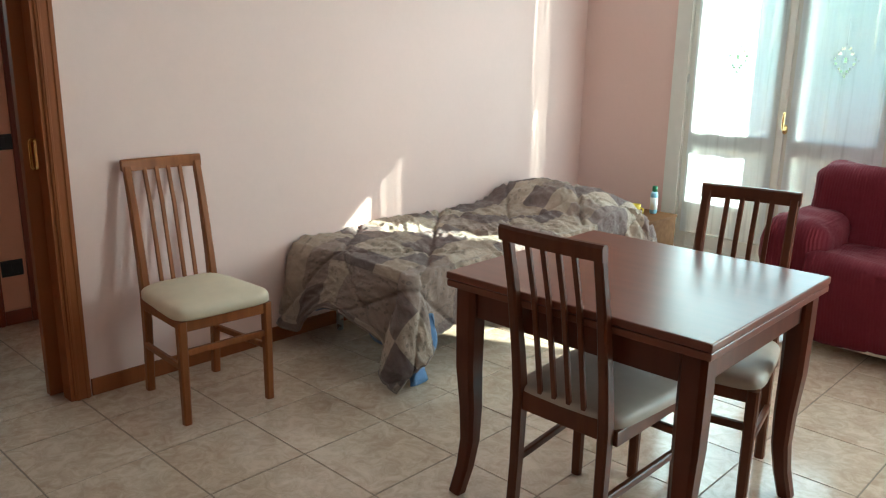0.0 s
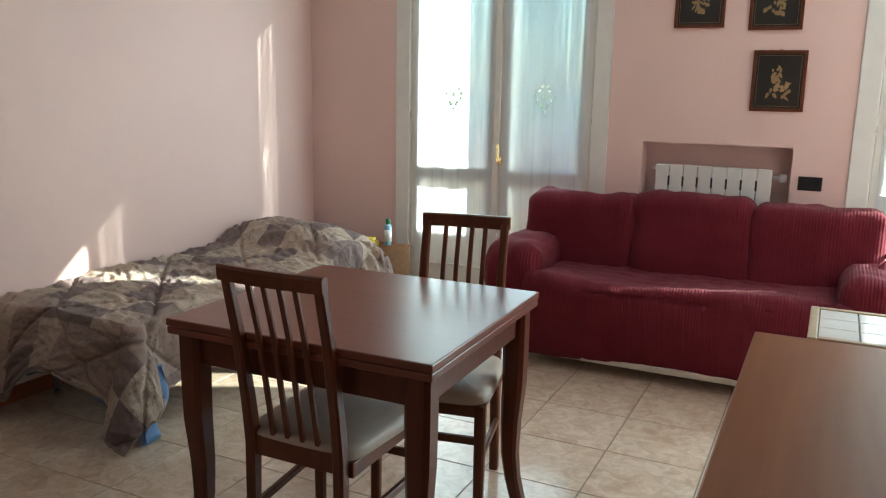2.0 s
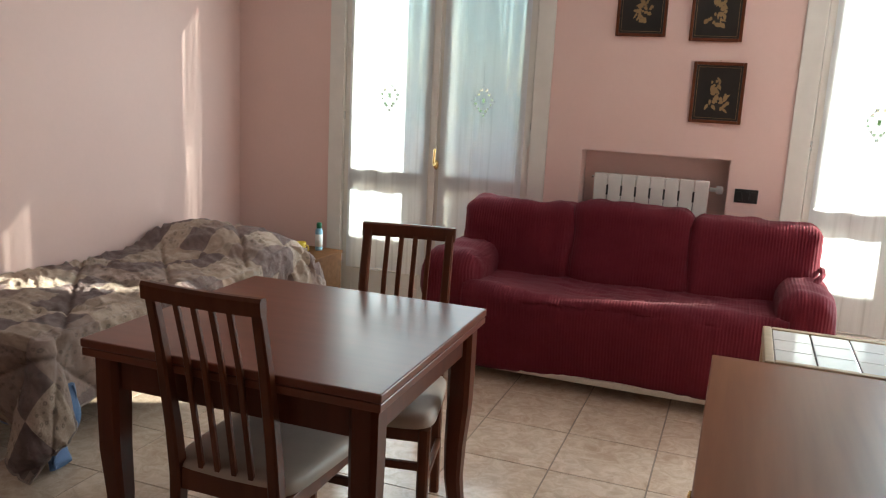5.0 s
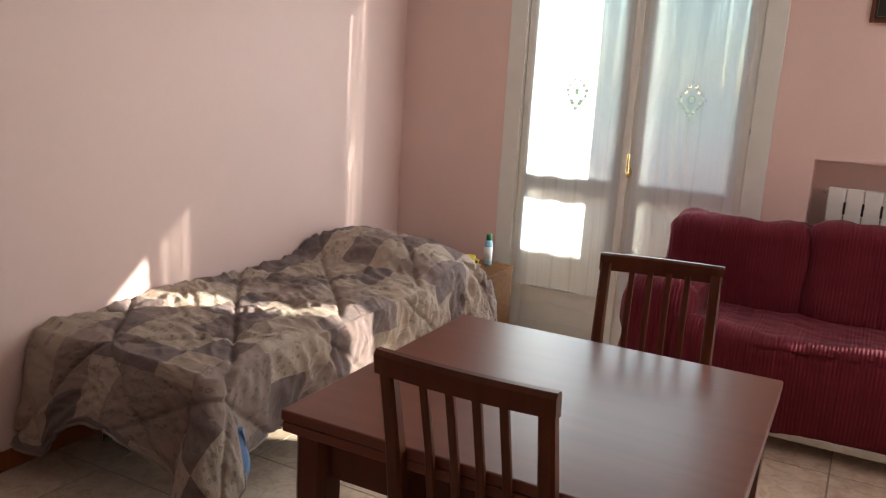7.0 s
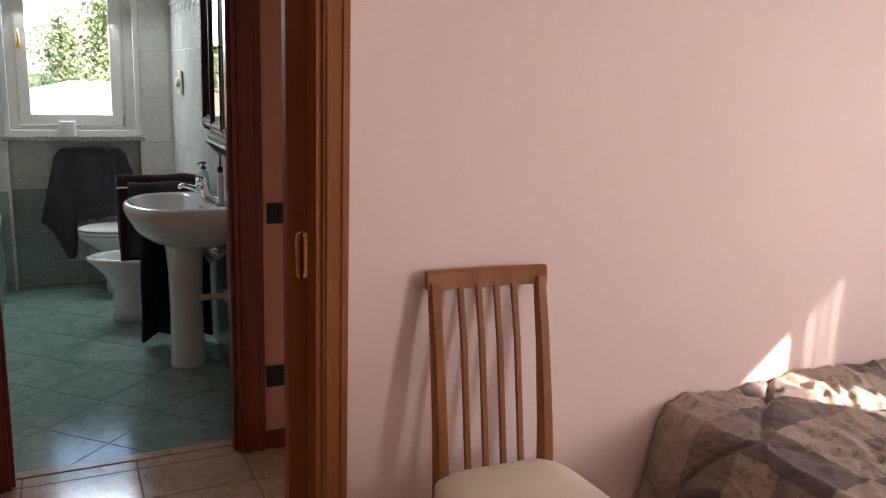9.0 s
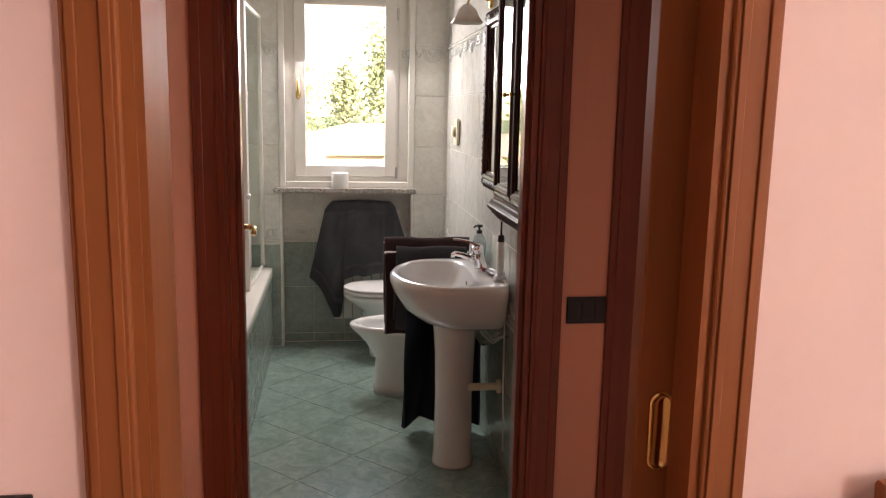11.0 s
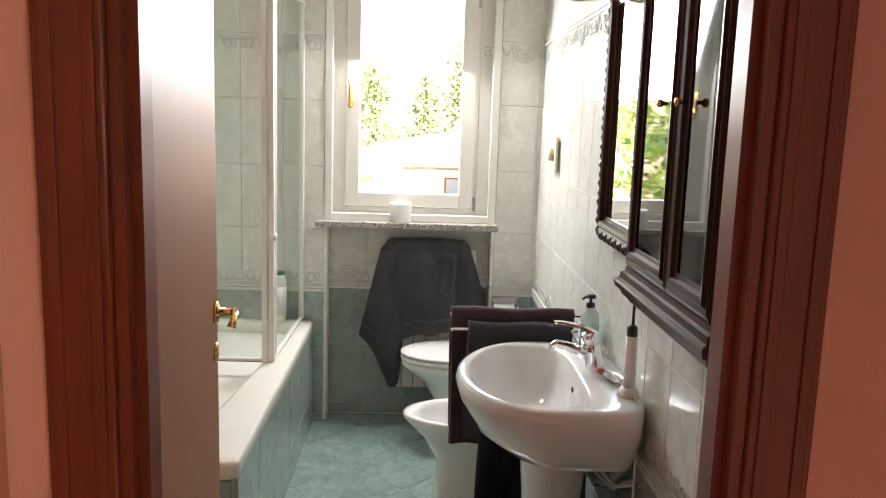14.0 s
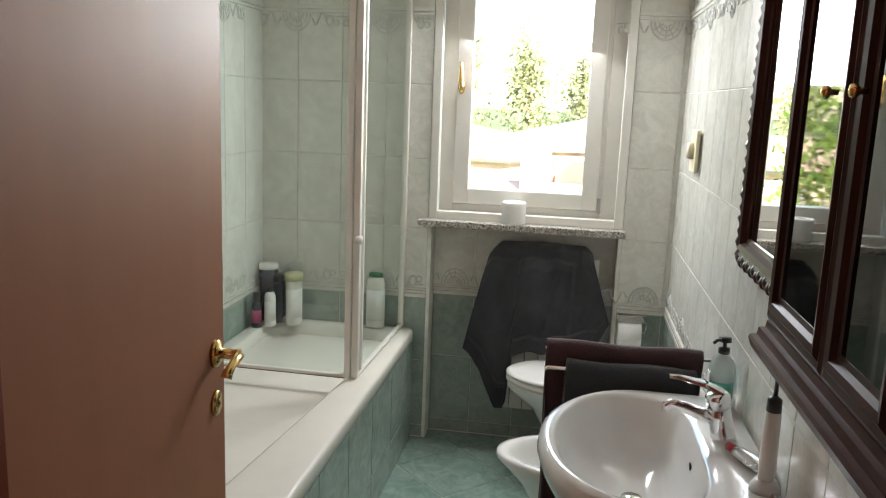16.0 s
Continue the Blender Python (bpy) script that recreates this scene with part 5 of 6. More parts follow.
# bathtub along the left wall
tub = thing("bathtub", "cream acrylic bathtub behind a green tiled panel", "bathtub")
tx0, tx1, ty0, ty1, tz = XE + 0.012, -5.285, YL + 0.012, 0.525, 0.527


def tub_loop(e, z, r, n=48):
    x0, x1, y0, y1 = tx0 + e, tx1 - e, ty0 + e, ty1 - e
    pts = []
    for i in range(n):
        k, f = divmod(i, n // 4)
        a = math.pi / 2 * (k + f / (n // 4 - 1))
        cx, cy = ((x1 - r, y1 - r), (x0 + r, y1 - r), (x0 + r, y0 + r), (x1 - r, y0 + r))[k]
        px, py = cx + r * math.cos(a), cy + r * math.sin(a)
        if e > 0.05 and k < 2:
            # the rim widens into an armrest towards the near end
            q = max(0.0, min(1.0, (px + 5.92) / 0.42))
            py -= 0.125 * q * q * (3 - 2 * q)
        pts.append((px, py, z))
    return pts


part("shell", rings([tub_loop(0.004, tz - 0.055, 0.035), tub_loop(0.0, tz - 0.05, 0.035), tub_loop(0.0, tz - 0.012, 0.035), tub_loop(0.004, tz - 0.003, 0.035), tub_loop(0.012, tz, 0.035), tub_loop(0.055, tz, 0.06), tub_loop(0.066, tz - 0.006, 0.08), tub_loop(0.074, tz - 0.05, 0.11), tub_loop(0.090, tz - 0.22, 0.14), tub_loop(0.125, tz - 0.34, 0.16), tub_loop(0.21, tz - 0.385, 0.16)]), ACRYL, tub, "cream acrylic tub with a rounded rim")
part("panel_core", boxes((tx0, tx1 - 0.02, ty1 - 0.045, ty1 - 0.019, 0, tz - 0.056), (tx1 - 0.045, tx1 - 0.02, ty0, ty1 - 0.045, 0, tz - 0.056)), GROUTG, tub)
tile_cache = {}


def tile_mesh(key, w, h, d, mat, bevel=0.003):
    if key not in tile_cache:
        bm = bmesh.new()
        lo, hi = [], []
        for x, y in ((0, 0), (w, 0), (w, h), (0, h)):
            lo.append(bm.verts.new((x, y, 0)))
        for x, y in ((bevel, bevel), (w - bevel, bevel), (w - bevel, h - bevel), (bevel, h - bevel)):
            hi.append(bm.verts.new((x, y, d)))
        for i in range(4):
            j = (i + 1) % 4
            bm.faces.new((lo[i], lo[j], hi[j], hi[i]))
        bm.faces.new(hi)
        bm.faces.new(lo[::-1])
        tile_cache[key] = mesh_of("tile", bm, mat)
    return tile_cache[key]


def place_tile(parent, mesh, m):
    ob = new("tile", mesh)
    ob.parent = parent
    ob.matrix_world = m
    return ob


def face_matrix(origin, u, v):
    u, v = Vector(u), Vector(v)
    n = u.cross(v)
    return Matrix(((u.x, v.x, n.x, origin[0]), (u.y, v.y, n.y, origin[1]), (u.z, v.z, n.z, origin[2]), (0, 0, 0, 1)))


x = tx1 - 0.02
while x > tx0 + 0.01:
    w = min(0.315, x - tx0)
    for z0, z1 in ((0.002, 0.155), (0.155, tz - 0.056)):
        place_tile(tub, tile_mesh(("tub", round(w, 3), round(z1 - z0, 3)), w - 0.003, z1 - z0 - 0.003, 0.014, GREENT), face_matrix((x, ty1 - 0.018, z0), (-1, 0, 0), (0, 0, 1)))
    x -= 0.315
for i in range(3):
    w = (ty1 - 0.02 - ty0) / 3
    for z0, z1 in ((0.002, 0.155), (0.155, tz - 0.056)):
        place_tile(tub, tile_mesh(("tubend", round(w, 3), round(z1 - z0, 3)), w - 0.003, z1 - z0 - 0.003, 0.014, GREENT), face_matrix((tx1 - 0.02, ty0 + i * w, z0), (0, 1, 0), (0, 0, 1)))

# folding shower screen
screen = thing("shower_screen", "folding glass shower screen in white frames", "shower screen")
sz0, sz1, sx = tz + 0.004, 2.06, -6.26
for nm, a, b in (("fixed_panel", (XE + 0.006, 0.462), (sx, 0.445)), ("folded_panel", (sx - 0.004, 0.43), (sx - 0.02, -0.17))):
    va, vb = Vector((*a, 0)), Vector((*b, 0))
    dirn = (vb - va).normalized()
    ang = math.atan2(dirn.y, dirn.x)
    ln = (vb - va).length
    m = Matrix.Translation((a[0], a[1], 0)) @ Matrix.Rotation(ang, 4, "Z")
    fr = part(nm, boxes((0, 0.022, -0.012, 0.012, sz0, sz1), (ln - 0.024, ln, -0.012, 0.012, sz0, sz1), (0.022, ln - 0.024, -0.010, 0.010, sz0, sz0 + 0.012), (0.022, ln - 0.024, -0.010, 0.010, sz1 - 0.016, sz1), bevel=0.003), WHITEF, screen, "white aluminium frame")
    fr.matrix_world = m
    g = part("pane", boxes((0.02, ln - 0.022, -0.002, 0.002, sz0 + 0.01, sz1 - 0.014)), SCREEN, fr, "clear shower glass")
    g.visible_shadow = False
    if nm == "fixed_panel":
        part("mid_rail", boxes((ln * 0.90, ln * 0.90 + 0.012, -0.010, 0.010, sz0 + 0.012, sz1 - 0.016), bevel=0.002), WHITEF, fr)
    part("seal", boxes((0.02, ln - 0.02, -0.006, 0.006, sz0 - 0.004, sz0)), NIGHTW, fr, "yellowed rubber seal")
part("knob", lathe([(0.001, 0), (0.014, 0), (0.016, 0.02), (0.001, 0.024)], 16, Matrix.Translation((sx + 0.03, 0.452, 1.05)) @ Matrix.Rotation(radians(-90), 4, "X")), WHITEP, screen)

DARKB = plain("dark_bottle", (0.012, 0.016, 0.03), 0.25)
MILK = plain("milky_bottle", (0.74, 0.73, 0.66), 0.3)
OLIVE = plain("olive_cap", (0.50, 0.52, 0.30), 0.4)
MAGENTA = plain("magenta_label", (0.35, 0.03, 0.12), 0.4)
rim = tz + 0.001
bottle("shower_bottle", (-6.905, -0.082, rim), 0.22, 0.036, DARKB, BLACKP, "tall dark blue shower gel bottle", 0.03, 0.75, shoulder=0.82, cap_r=0.85, label_mat=None)
bottle("shower_bottle", (-6.83, -0.098, rim), 0.175, 0.030, WHITEP, BLACKP, "white tube standing on its dark cap", 0.03, 0.8, shoulder=0.8, label_mat=WHITEP)
bottle("shampoo_bottle", (-6.895, -0.010, rim), 0.232, 0.046, MILK, OLIVE, "cream shampoo bottle with an olive cap", 0.03, 0.75, shoulder=0.86, cap_r=1.08, label_mat=WHITEP)
bottle("small_bottle", (-6.79, -0.145, rim), 0.16, 0.022, DARKB, BLACKP, "small black bottle with a magenta label", 0.045, shoulder=0.6, cap_r=0.6, label_mat=MAGENTA)
bottle("shower_gel", (-6.935, 0.355, rim), 0.25, 0.042, MILK, GREENP, "white shower gel bottle with a green label", 0.025, 0.55, rz=90, shoulder=0.85, cap_r=0.7, label_mat=WHITEP)
can = thing("cosmetic_jar", "tall dark jar with a white lid on the tub rim", "jar", (-6.935, -0.145, rim))
part("body", lathe([(0.001, 0), (0.042, 0), (0.042, 0.235), (0.001, 0.235)], 18), DARKB, can)
part("lid", lathe([(0.001, 0.235), (0.044, 0.235), (0.044, 0.257), (0.001, 0.26)], 18), WHITEP, can)


# radiator and towels
brad = radiator("radiator", "white radiator in the niche under the bathroom window", 7, 0.06, 0.06, 0.17, 0.885, Matrix.Translation((XE - 0.03, 0.905, 0)) @ Matrix.Rotation(radians(90), 4, "Z"))
for z in (0.3, 0.8):
    part("bracket", boxes((0.2, 0.23, 0.055, 0.072, z, z + 0.03)), STEEL, brad)


def hem_z(u):
    pts = ((0.0, 0.46), (0.13, 0.38), (0.25, 0.20), (0.305, 0.205), (0.335, 0.455), (0.7, 0.49), (0.93, 0.53), (1.0, 0.62))
    for (a, za), (b, zb) in zip(pts, pts[1:]):
        if u <= b:
            return za + (zb - za) * (u - a) / (b - a)
    return pts[-1][1]


def towel_shape(u, v):
    spread = 0.62 + 0.38 * min(1.0, v * 1.8)
    y = 1.072 + (u - 0.5) * (0.42 + 0.20 * v) - 0.012 * v * (1 - u)
    top = 0.94 - 0.9 * max(0.0, abs(u - 0.52) - 0.40) ** 1.3 - 0.02 * abs(u - 0.5)
    k = v * 1.18 - 0.18
    if k < 0:
        return (XE - 0.03 - 0.35 * abs(k), y, top + 0.012 - 0.25 * abs(k))
    z = top - (top - hem_z(u)) * k
    fold = 0.030 * math.sin(u * 13 + 1.6 * math.sin(v * 4)) * (0.3 + 0.7 * k) + 0.020 * noise.noise(Vector((u * 6, v * 4, 3))) + 0.012 * (1 - 2 * abs(noise.noise(Vector((u * 9 + v * 3, v * 3, 8)))))
    # the front layer starts below the top fold and stops short of the far edge
    front = max(0.0, min(1.0, (k - 0.07 - 0.06 * u) / 0.025)) * max(0.0, min(1.0, (0.84 - 0.10 * k - u) / 0.03))
    fold = fold * 0.75 + 0.020 * front
    return (XE + 0.008 + 0.03 * min(1, k * 5) + fold * 0.8 + 0.02 * (1 - abs(2 * u - 1)), y, z + 0.006 * math.sin(u * 31))


towel = single("bath_towel", sheet(110, 110, towel_shape, 0.010), GREYTOWEL, "charcoal terry towel draped over the radiator", "towel")
part("towel_band", sheet(50, 3, lambda u, v: tuple(Vector(towel_shape(u * 0.98 + 0.01, 0.86 + 0.03 * v)) + Vector((0.0035, 0, 0))), 0.002), plain("towel_band", (0.05, 0.052, 0.058), 0.7), towel, "smooth woven band")

rail = thing("towel_rail", "chrome double towel rail beside the basin", "towel rail")
for x, z in ((-5.63, 0.905), (-5.58, 0.865)):
    part("bar", tube([(x, YR, z), (x, 1.155, z), (x, 1.145, z - 0.004)], 0.006, 10), CHROME, rail)
part("wall_plate", boxes((-5.66, -5.55, YR - 0.012, YR, 0.845, 0.925), bevel=0.005), CHROME, rail)


def hung(x, z_top, y0, y1, front, back, seed):
    """Cloth folded over a bar that runs along y."""
    def f(u, v):
        y = y0 + (y1 - y0) * u + 0.012 * math.sin(v * 5 + seed) * (u - 0.5)
        total = front + back + 0.05
        k = v * total
        w = 0.014 * math.sin(u * 11 + seed + v * 3) + 0.006 * noise.noise(Vector((u * 8, v * 8, seed)))
        if k < back:
            return (x - 0.028 - 0.4 * w, y, z_top - (back - k))
        if k < back + 0.05:
            a = (k - back) / 0.05 * math.pi
            return (x - 0.028 * math.cos(a), y, z_top + 0.024 * math.sin(a) + 0.003 * math.sin(u * 9 + seed))
        d = k - back - 0.05
        return (x + 0.028 + w * min(1.0, d * 5), y - 0.05 * d * math.sin(u * 2), z_top - d)
    return sheet(40, 60, f, 0.014)


single("hand_towel", hung(-5.63, 0.905, 1.150, 1.545, 0.44, 0.40, 0.0), PLUMTOWEL, "plum terry towel folded over the rail", "towel", "towels on the rail")
single("hand_towel", hung(-5.58, 0.868, 1.195, 1.535, 0.37, 0.33, 2.0), GREYTOWEL, "charcoal terry towel folded over the rail", "towel", "towels on the rail")
hook = single("bathrobe", sheet(30, 50, lambda u, v: (-5.52 + 0.04 * math.sin(u * 12 + v * 2) * (0.3 + v) - 0.02 * v, 1.255 + 0.345 * u - 0.03 * v * (1 - u), 0.60 - 0.56 * v + 0.03 * math.sin(u * 3)), 0.02), NAVY, "dark navy cloth hanging behind the basin pedestal", "cloth")

paper_holder = thing("toilet_paper_holder", "chrome holder with a white toilet roll on the tiled wall", "toilet paper", (XE + 0.012, 1.468, 0.60))
part("bracket", boxes((0, 0.012, -0.06, 0.07, 0.045, 0.065), bevel=0.003), CHROME, paper_holder)
part("flap", sheet(6, 8, lambda u, v: (0.012 + 0.055 * v, -0.055 + 0.11 * u, 0.062 - 0.012 * v * v), 0.003), CHROME, paper_holder, "chrome flap")
part("arm", tube([(0.004, 0.066, 0.05), (0.05, 0.068, 0.02), (0.055, 0.062, 0.0), (0.055, -0.055, 0.0)], 0.004, 8), CHROME, paper_holder)
part("roll", lathe([(0.018, -0.048), (0.050, -0.048), (0.050, 0.048), (0.018, 0.048)], 24, Matrix.Translation((0.055, -0.002, -0.008)) @ Matrix.Rotation(radians(90), 4, "X")), PAPER, paper_holder, "white paper roll")
part("loose_end", sheet(4, 8, lambda u, v: (0.104 - 0.004 * v, -0.05 + 0.096 * u, -0.005 - 0.06 * v), 0.001), PAPER, paper_holder)
roll = thing("toilet_roll", "white toilet roll standing on the window sill", "toilet paper", (-6.975, 0.945, 1.03))
part("paper", lathe([(0.02, 0), (0.05, 0), (0.052, 0.01), (0.052, 0.088), (0.05, 0.095), (0.02, 0.095), (0.02, 0.0)], 28), PAPER, roll)
part("core", lathe([(0.0195, 0.001), (0.0195, 0.094)], 20), plain("cardboard", (0.4, 0.3, 0.2), 0.9), roll)
therm = thing("dimmer_switch", "ivory wall plate with a round dial on the tiles", "switch", (-6.50, YR, 1.40))
part("plate", boxes((-0.065, 0.065, -0.024, -0.012, -0.075, 0.075), bevel=0.004), IVORY, therm)
part("dial", lathe([(0.001, 0), (0.03, 0), (0.028, 0.018), (0.001, 0.02)], 24, Matrix.Translation((0, -0.024, 0.0)) @ Matrix.Rotation(radians(90), 4, "X")), IVORY, therm)


# mirrors on the right wall
def profile_frame(x0, x1, z0, z1, y, w, d, mat, parent, name="frame"):
    """A moulded frame on a wall that faces -y."""
    prof = ((0.0, 0.0), (0.0, d * 0.55), (w * 0.18, d * 0.8), (w * 0.35, d * 0.7), (w * 0.5, d), (w * 0.72, d * 0.9), (w * 0.82, d * 0.5), (w, d * 0.42), (w, 0.0))
    loops = []
    for sx_, sz_ in ((0, 0), (1, 0), (1, 1), (0, 1), (0, 0)):
        loops.append([((x0 + p if sx_ == 0 else x1 - p), y - q, (z0 + p if sz_ == 0 else z1 - p)) for p, q in prof])
    bm = rings(loops, caps=False, smooth=False)
    return part(name, bm, mat, parent)


mir = thing("wall_mirror", "mirror in an ornate black carved frame", "mirror")
mx0, mx1, mz0, mz1 = -5.52, -4.985, 1.20, 1.93
my = YR - 0.012
profile_frame(mx0, mx1, mz0, mz1, my, 0.055, 0.032, BLACKW, mir, "mirror_frame")
part("mirror_glass", boxes((mx0 + 0.05, mx1 - 0.05, my - 0.010, my - 0.002, mz0 + 0.05, mz1 - 0.05)), MIRROR, mir, "silvered mirror glass")
carv = bmesh.new()
for k in range(26):
    z = mz0 + 0.01 + (mz1 - mz0 - 0.02) * k / 25
    for x in (mx0, mx1):
        sgn = -1 if x == mx0 else 1
        merge(carv, lathe([(0.001, -0.022), (0.012, -0.014), (0.017, 0.0), (0.012, 0.014), (0.001, 0.022)], 8, Matrix.Translation((x + sgn * 0.002 + 0.004 * (-1) ** k, my - 0.014, z)) @ Matrix.Rotation(radians(28 * (-1) ** k), 4, "Y")))
for k in range(19):
    x = mx0 + 0.01 + (mx1 - mx0 - 0.02) * k / 18
    for z in (mz0, mz1):
        merge(carv, lathe([(0.001, -0.022), (0.012, -0.014), (0.017, 0.0), (0.012, 0.014), (0.001, 0.022)], 8, Matrix.Translation((x, my - 0.014, z + 0.003 * (-1) ** k)) @ Matrix.Rotation(radians(90 + 28 * (-1) ** k), 4, "Y")))
part("carving", carv, BLACKW, mir, "carved leaf edge")

cab = thing("mirror_cabinet", "dark walnut wall cabinet with two mirrored doors", "cabinet")
cx0, cx1, cz0, cz1, cy = -4.915, -4.365, 1.205, 2.05, 1.517
part("body", boxes((cx0, cx1, cy + 0.018, my, cz0, cz1), bevel=0.003), BLACKW, cab)
for a, b, kx in ((cx0, -4.6105, -4.665), (-4.6095, cx1, -4.555)):
    dprof = profile_frame(a, b, cz0, cz1 - 0.01, cy + 0.018, 0.05, 0.020, BLACKW, cab, "door")
    part("mirror_pane", boxes((a + 0.045, b - 0.045, cy + 0.010, cy + 0.0165, cz0 + 0.045, cz1 - 0.055)), SMOKE, dprof, "dim mirrored pane")
    part("knob", lathe([(0.001, 0), (0.004, 0), (0.004, 0.008), (0.009, 0.013), (0.008, 0.019), (0.001, 0.022)], 14, Matrix.Translation((kx, cy - 0.001, 1.575)) @ Matrix.Rotation(radians(90), 4, "X")), BRASS, dprof, "small brass knob")


def cornice(z0, prof, name):
    loops = []
    for x, y in ((0, 1), (0, 0), (1, 0), (1, 1)):
        loops.append([((cx0 - q if x == 0 else cx1 + q), (my if y else cy + 0.018 - q), z0 + p) for p, q in prof])
    bm = rings(loops, caps=False, smooth=False)
    part(name, bm, BLACKM, cab, "moulded edge")


cornice(1.118, ((0.0, -0.03), (0.0, 0.0), (0.010, 0.006), (0.016, 0.016), (0.026, 0.018), (0.032, 0.029), (0.046, 0.033), (0.052, 0.030), (0.055, 0.022), (0.068, 0.020), (0.071, 0.012), (0.083, 0.010), (0.086, 0.003), (0.090, -0.03)), "base_moulding")
part("base_board", boxes((cx0 + 0.004, cx1 - 0.004, cy + 0.02, my, 1.12, 1.205)), BLACKW, cab)
cornice(2.04, ((0.0, -0.03), (0.0, 0.004), (0.02, 0.01), (0.05, 0.045), (0.07, 0.045), (0.07, -0.03)), "top_moulding")

lamp = thing("wall_lamp", "small wall lamp with a frosted tulip glass shade", "wall lamp", (-5.53, YR - 0.012, 2.0))
part("wall_plate", lathe([(0.001, 0), (0.035, 0), (0.03, 0.012), (0.001, 0.014)], 20, Matrix.Rotation(radians(90), 4, "X")), BRASS, lamp)
part("arm", tube([(0, -0.01, 0), (0, -0.06, 0.02), (0, -0.10, 0.01), (0, -0.11, -0.02)], 0.006, 8), BRASS, lamp)
part("shade", rings([[(r * (1 + 0.10 * math.cos(6 * a) * k) * math.cos(a), -0.11 + r * (1 + 0.10 * math.cos(6 * a) * k) * math.sin(a), z) for a in (2 * math.pi * i / 36 for i in range(36))] for r, z, k in ((0.018, -0.02, 0), (0.04, -0.04, 0.2), (0.052, -0.07, 0.6), (0.07, -0.10, 1.0), (0.067, -0.10, 1.0), (0.048, -0.07, 0.6), (0.03, -0.04, 0.2))], caps=False), MILK, lamp, "frosted glass shade")


# ---------------- bedroom seen through its door ----------------
bed2 = thing("double_bed", "double bed under a striped purple bedspread", "bed")
part("bed_base", boxes((-6.55, -4.75, 2.75, 4.55, 0.08, 0.32), bevel=0.01), NIGHTW, bed2)
for x in (-6.45, -4.85):
    for y in (2.85, 4.45):
        part("leg", boxes((x - 0.03, x + 0.03, y - 0.03, y + 0.03, 0, 0.09)), NIGHTW, bed2)
part("mattress", soft(-6.55, -4.75, 2.75, 4.55, 0.32, 0.50, 0.05, 0.004), PINKC, bed2)
bedspread = single("bedspread", sheet(60, 60, lambda u, v: (-6.58 + 1.88 * u + (0.02 * math.sin(v * 25) if u > 0.97 else 0), 2.70 + 1.9 * v, 0.525 + 0.012 * noise.noise(Vector((u * 6, v * 6, 1))) - (max(0.0, 0.04 - v) + max(0.0, u - 0.965)) * 9.0), 0.012, uv=lambda u, v: (u * 1.9, v * 1.9 + 0.35 * u)), STRIPE, "striped purple and beige bedspread", "bedspread")
single("pillow", soft(-6.35, -5.75, 3.05, 3.85, 0.54, 0.60, 0.028, 0.006), PINKC, "flat pink folded sheet on the bedspread", "pillow")
radiator("radiator", "tall white radiator under the bedroom window", 14, 0.07, 0.08, 0.12, 0.90, Matrix.Translation((XE + 0.10, 3.30, 0)) @ Matrix.Rotation(radians(90), 4, "Z"))
bin_ = thing("waste_bin", "white plastic bin beside the bed", "bin", (-4.58, 2.18, 0))
part("body", lathe([(0.001, 0), (0.09, 0), (0.11, 0.26), (0.108, 0.26), (0.088, 0.006), (0.001, 0.006)], 24), WHITEP, bin_)


# ---------------- outdoors ----------------
GZ = -7.0
structure("ground", boxes((-900, 900, -900, 900, GZ - 1, GZ)), GRASS, "green lawns and gardens below the flat")
structure("balcony", boxes((-3.2, 3.2, YO, 6.10, -0.22, -0.01)), CONCRETE, "concrete balcony slab")
structure("parapet", boxes((-3.2, 3.2, 5.95, 6.07, -0.01, 1.175), bevel=0.006), STUCCO, "cream plastered balcony parapet")
structure("parapet_coping", boxes((-3.2, 3.2, 5.92, 6.10, 1.175, 1.21), bevel=0.006), CONCRETE, "pale stone coping")
structure("balcony_side_wall", boxes((3.05, 3.2, YO, 5.95, -0.01, 1.2)), STUCCO, "cream plastered balcony end")
structure("balcony_roof", boxes((-3.2, 2.9, YO, 5.53, 2.75, 2.9)), CONCRETE, "concrete slab over the balcony")
blind = thing("balcony_blind", "white hanging blind at the end of the balcony", "blind")
part("panel", boxes((1.37, 1.50, 5.48, 5.51, 1.30, 2.75), bevel=0.004), WHITEP, blind)
part("top_bar", boxes((1.36, 1.9, 5.47, 5.52, 2.72, 2.75)), WHITEP, blind)
locker = thing("balcony_cabinet", "low brown cabinet with a grey top on the balcony", "cabinet")
part("body", boxes((1.36, 1.80, 5.50, 5.88, 0.0, 0.50), bevel=0.004), NIGHTW, locker)
part("tabletop", boxes((1.34, 1.82, 5.48, 5.90, 0.50, 0.525), bevel=0.004), CONCRETE, locker)


def crown(n, shape, size, seed):
    """Many small leaf quads inside a shape."""
    rng = random.Random(seed)
    verts, faces = [], []
    while len(faces) < n:
        p = shape(rng)
        if p is None:
            continue
        p = Vector(p)
        a = Vector((rng.gauss(0, 1), rng.gauss(0, 1), rng.gauss(0, 1))).normalized()
        b = a.orthogonal().normalized()
        c = a.cross(b)
        s = size * rng.uniform(0.6, 1.4)
        k = len(verts)
        verts += [p + b * s, p + c * s * 0.6, p - b * s, p - c * s * 0.6]
        faces.append((k, k + 1, k + 2, k + 3))
    mesh = bpy.data.meshes.new("crown")
    mesh.from_pydata([tuple(v) for v in verts], [], faces)
    return mesh


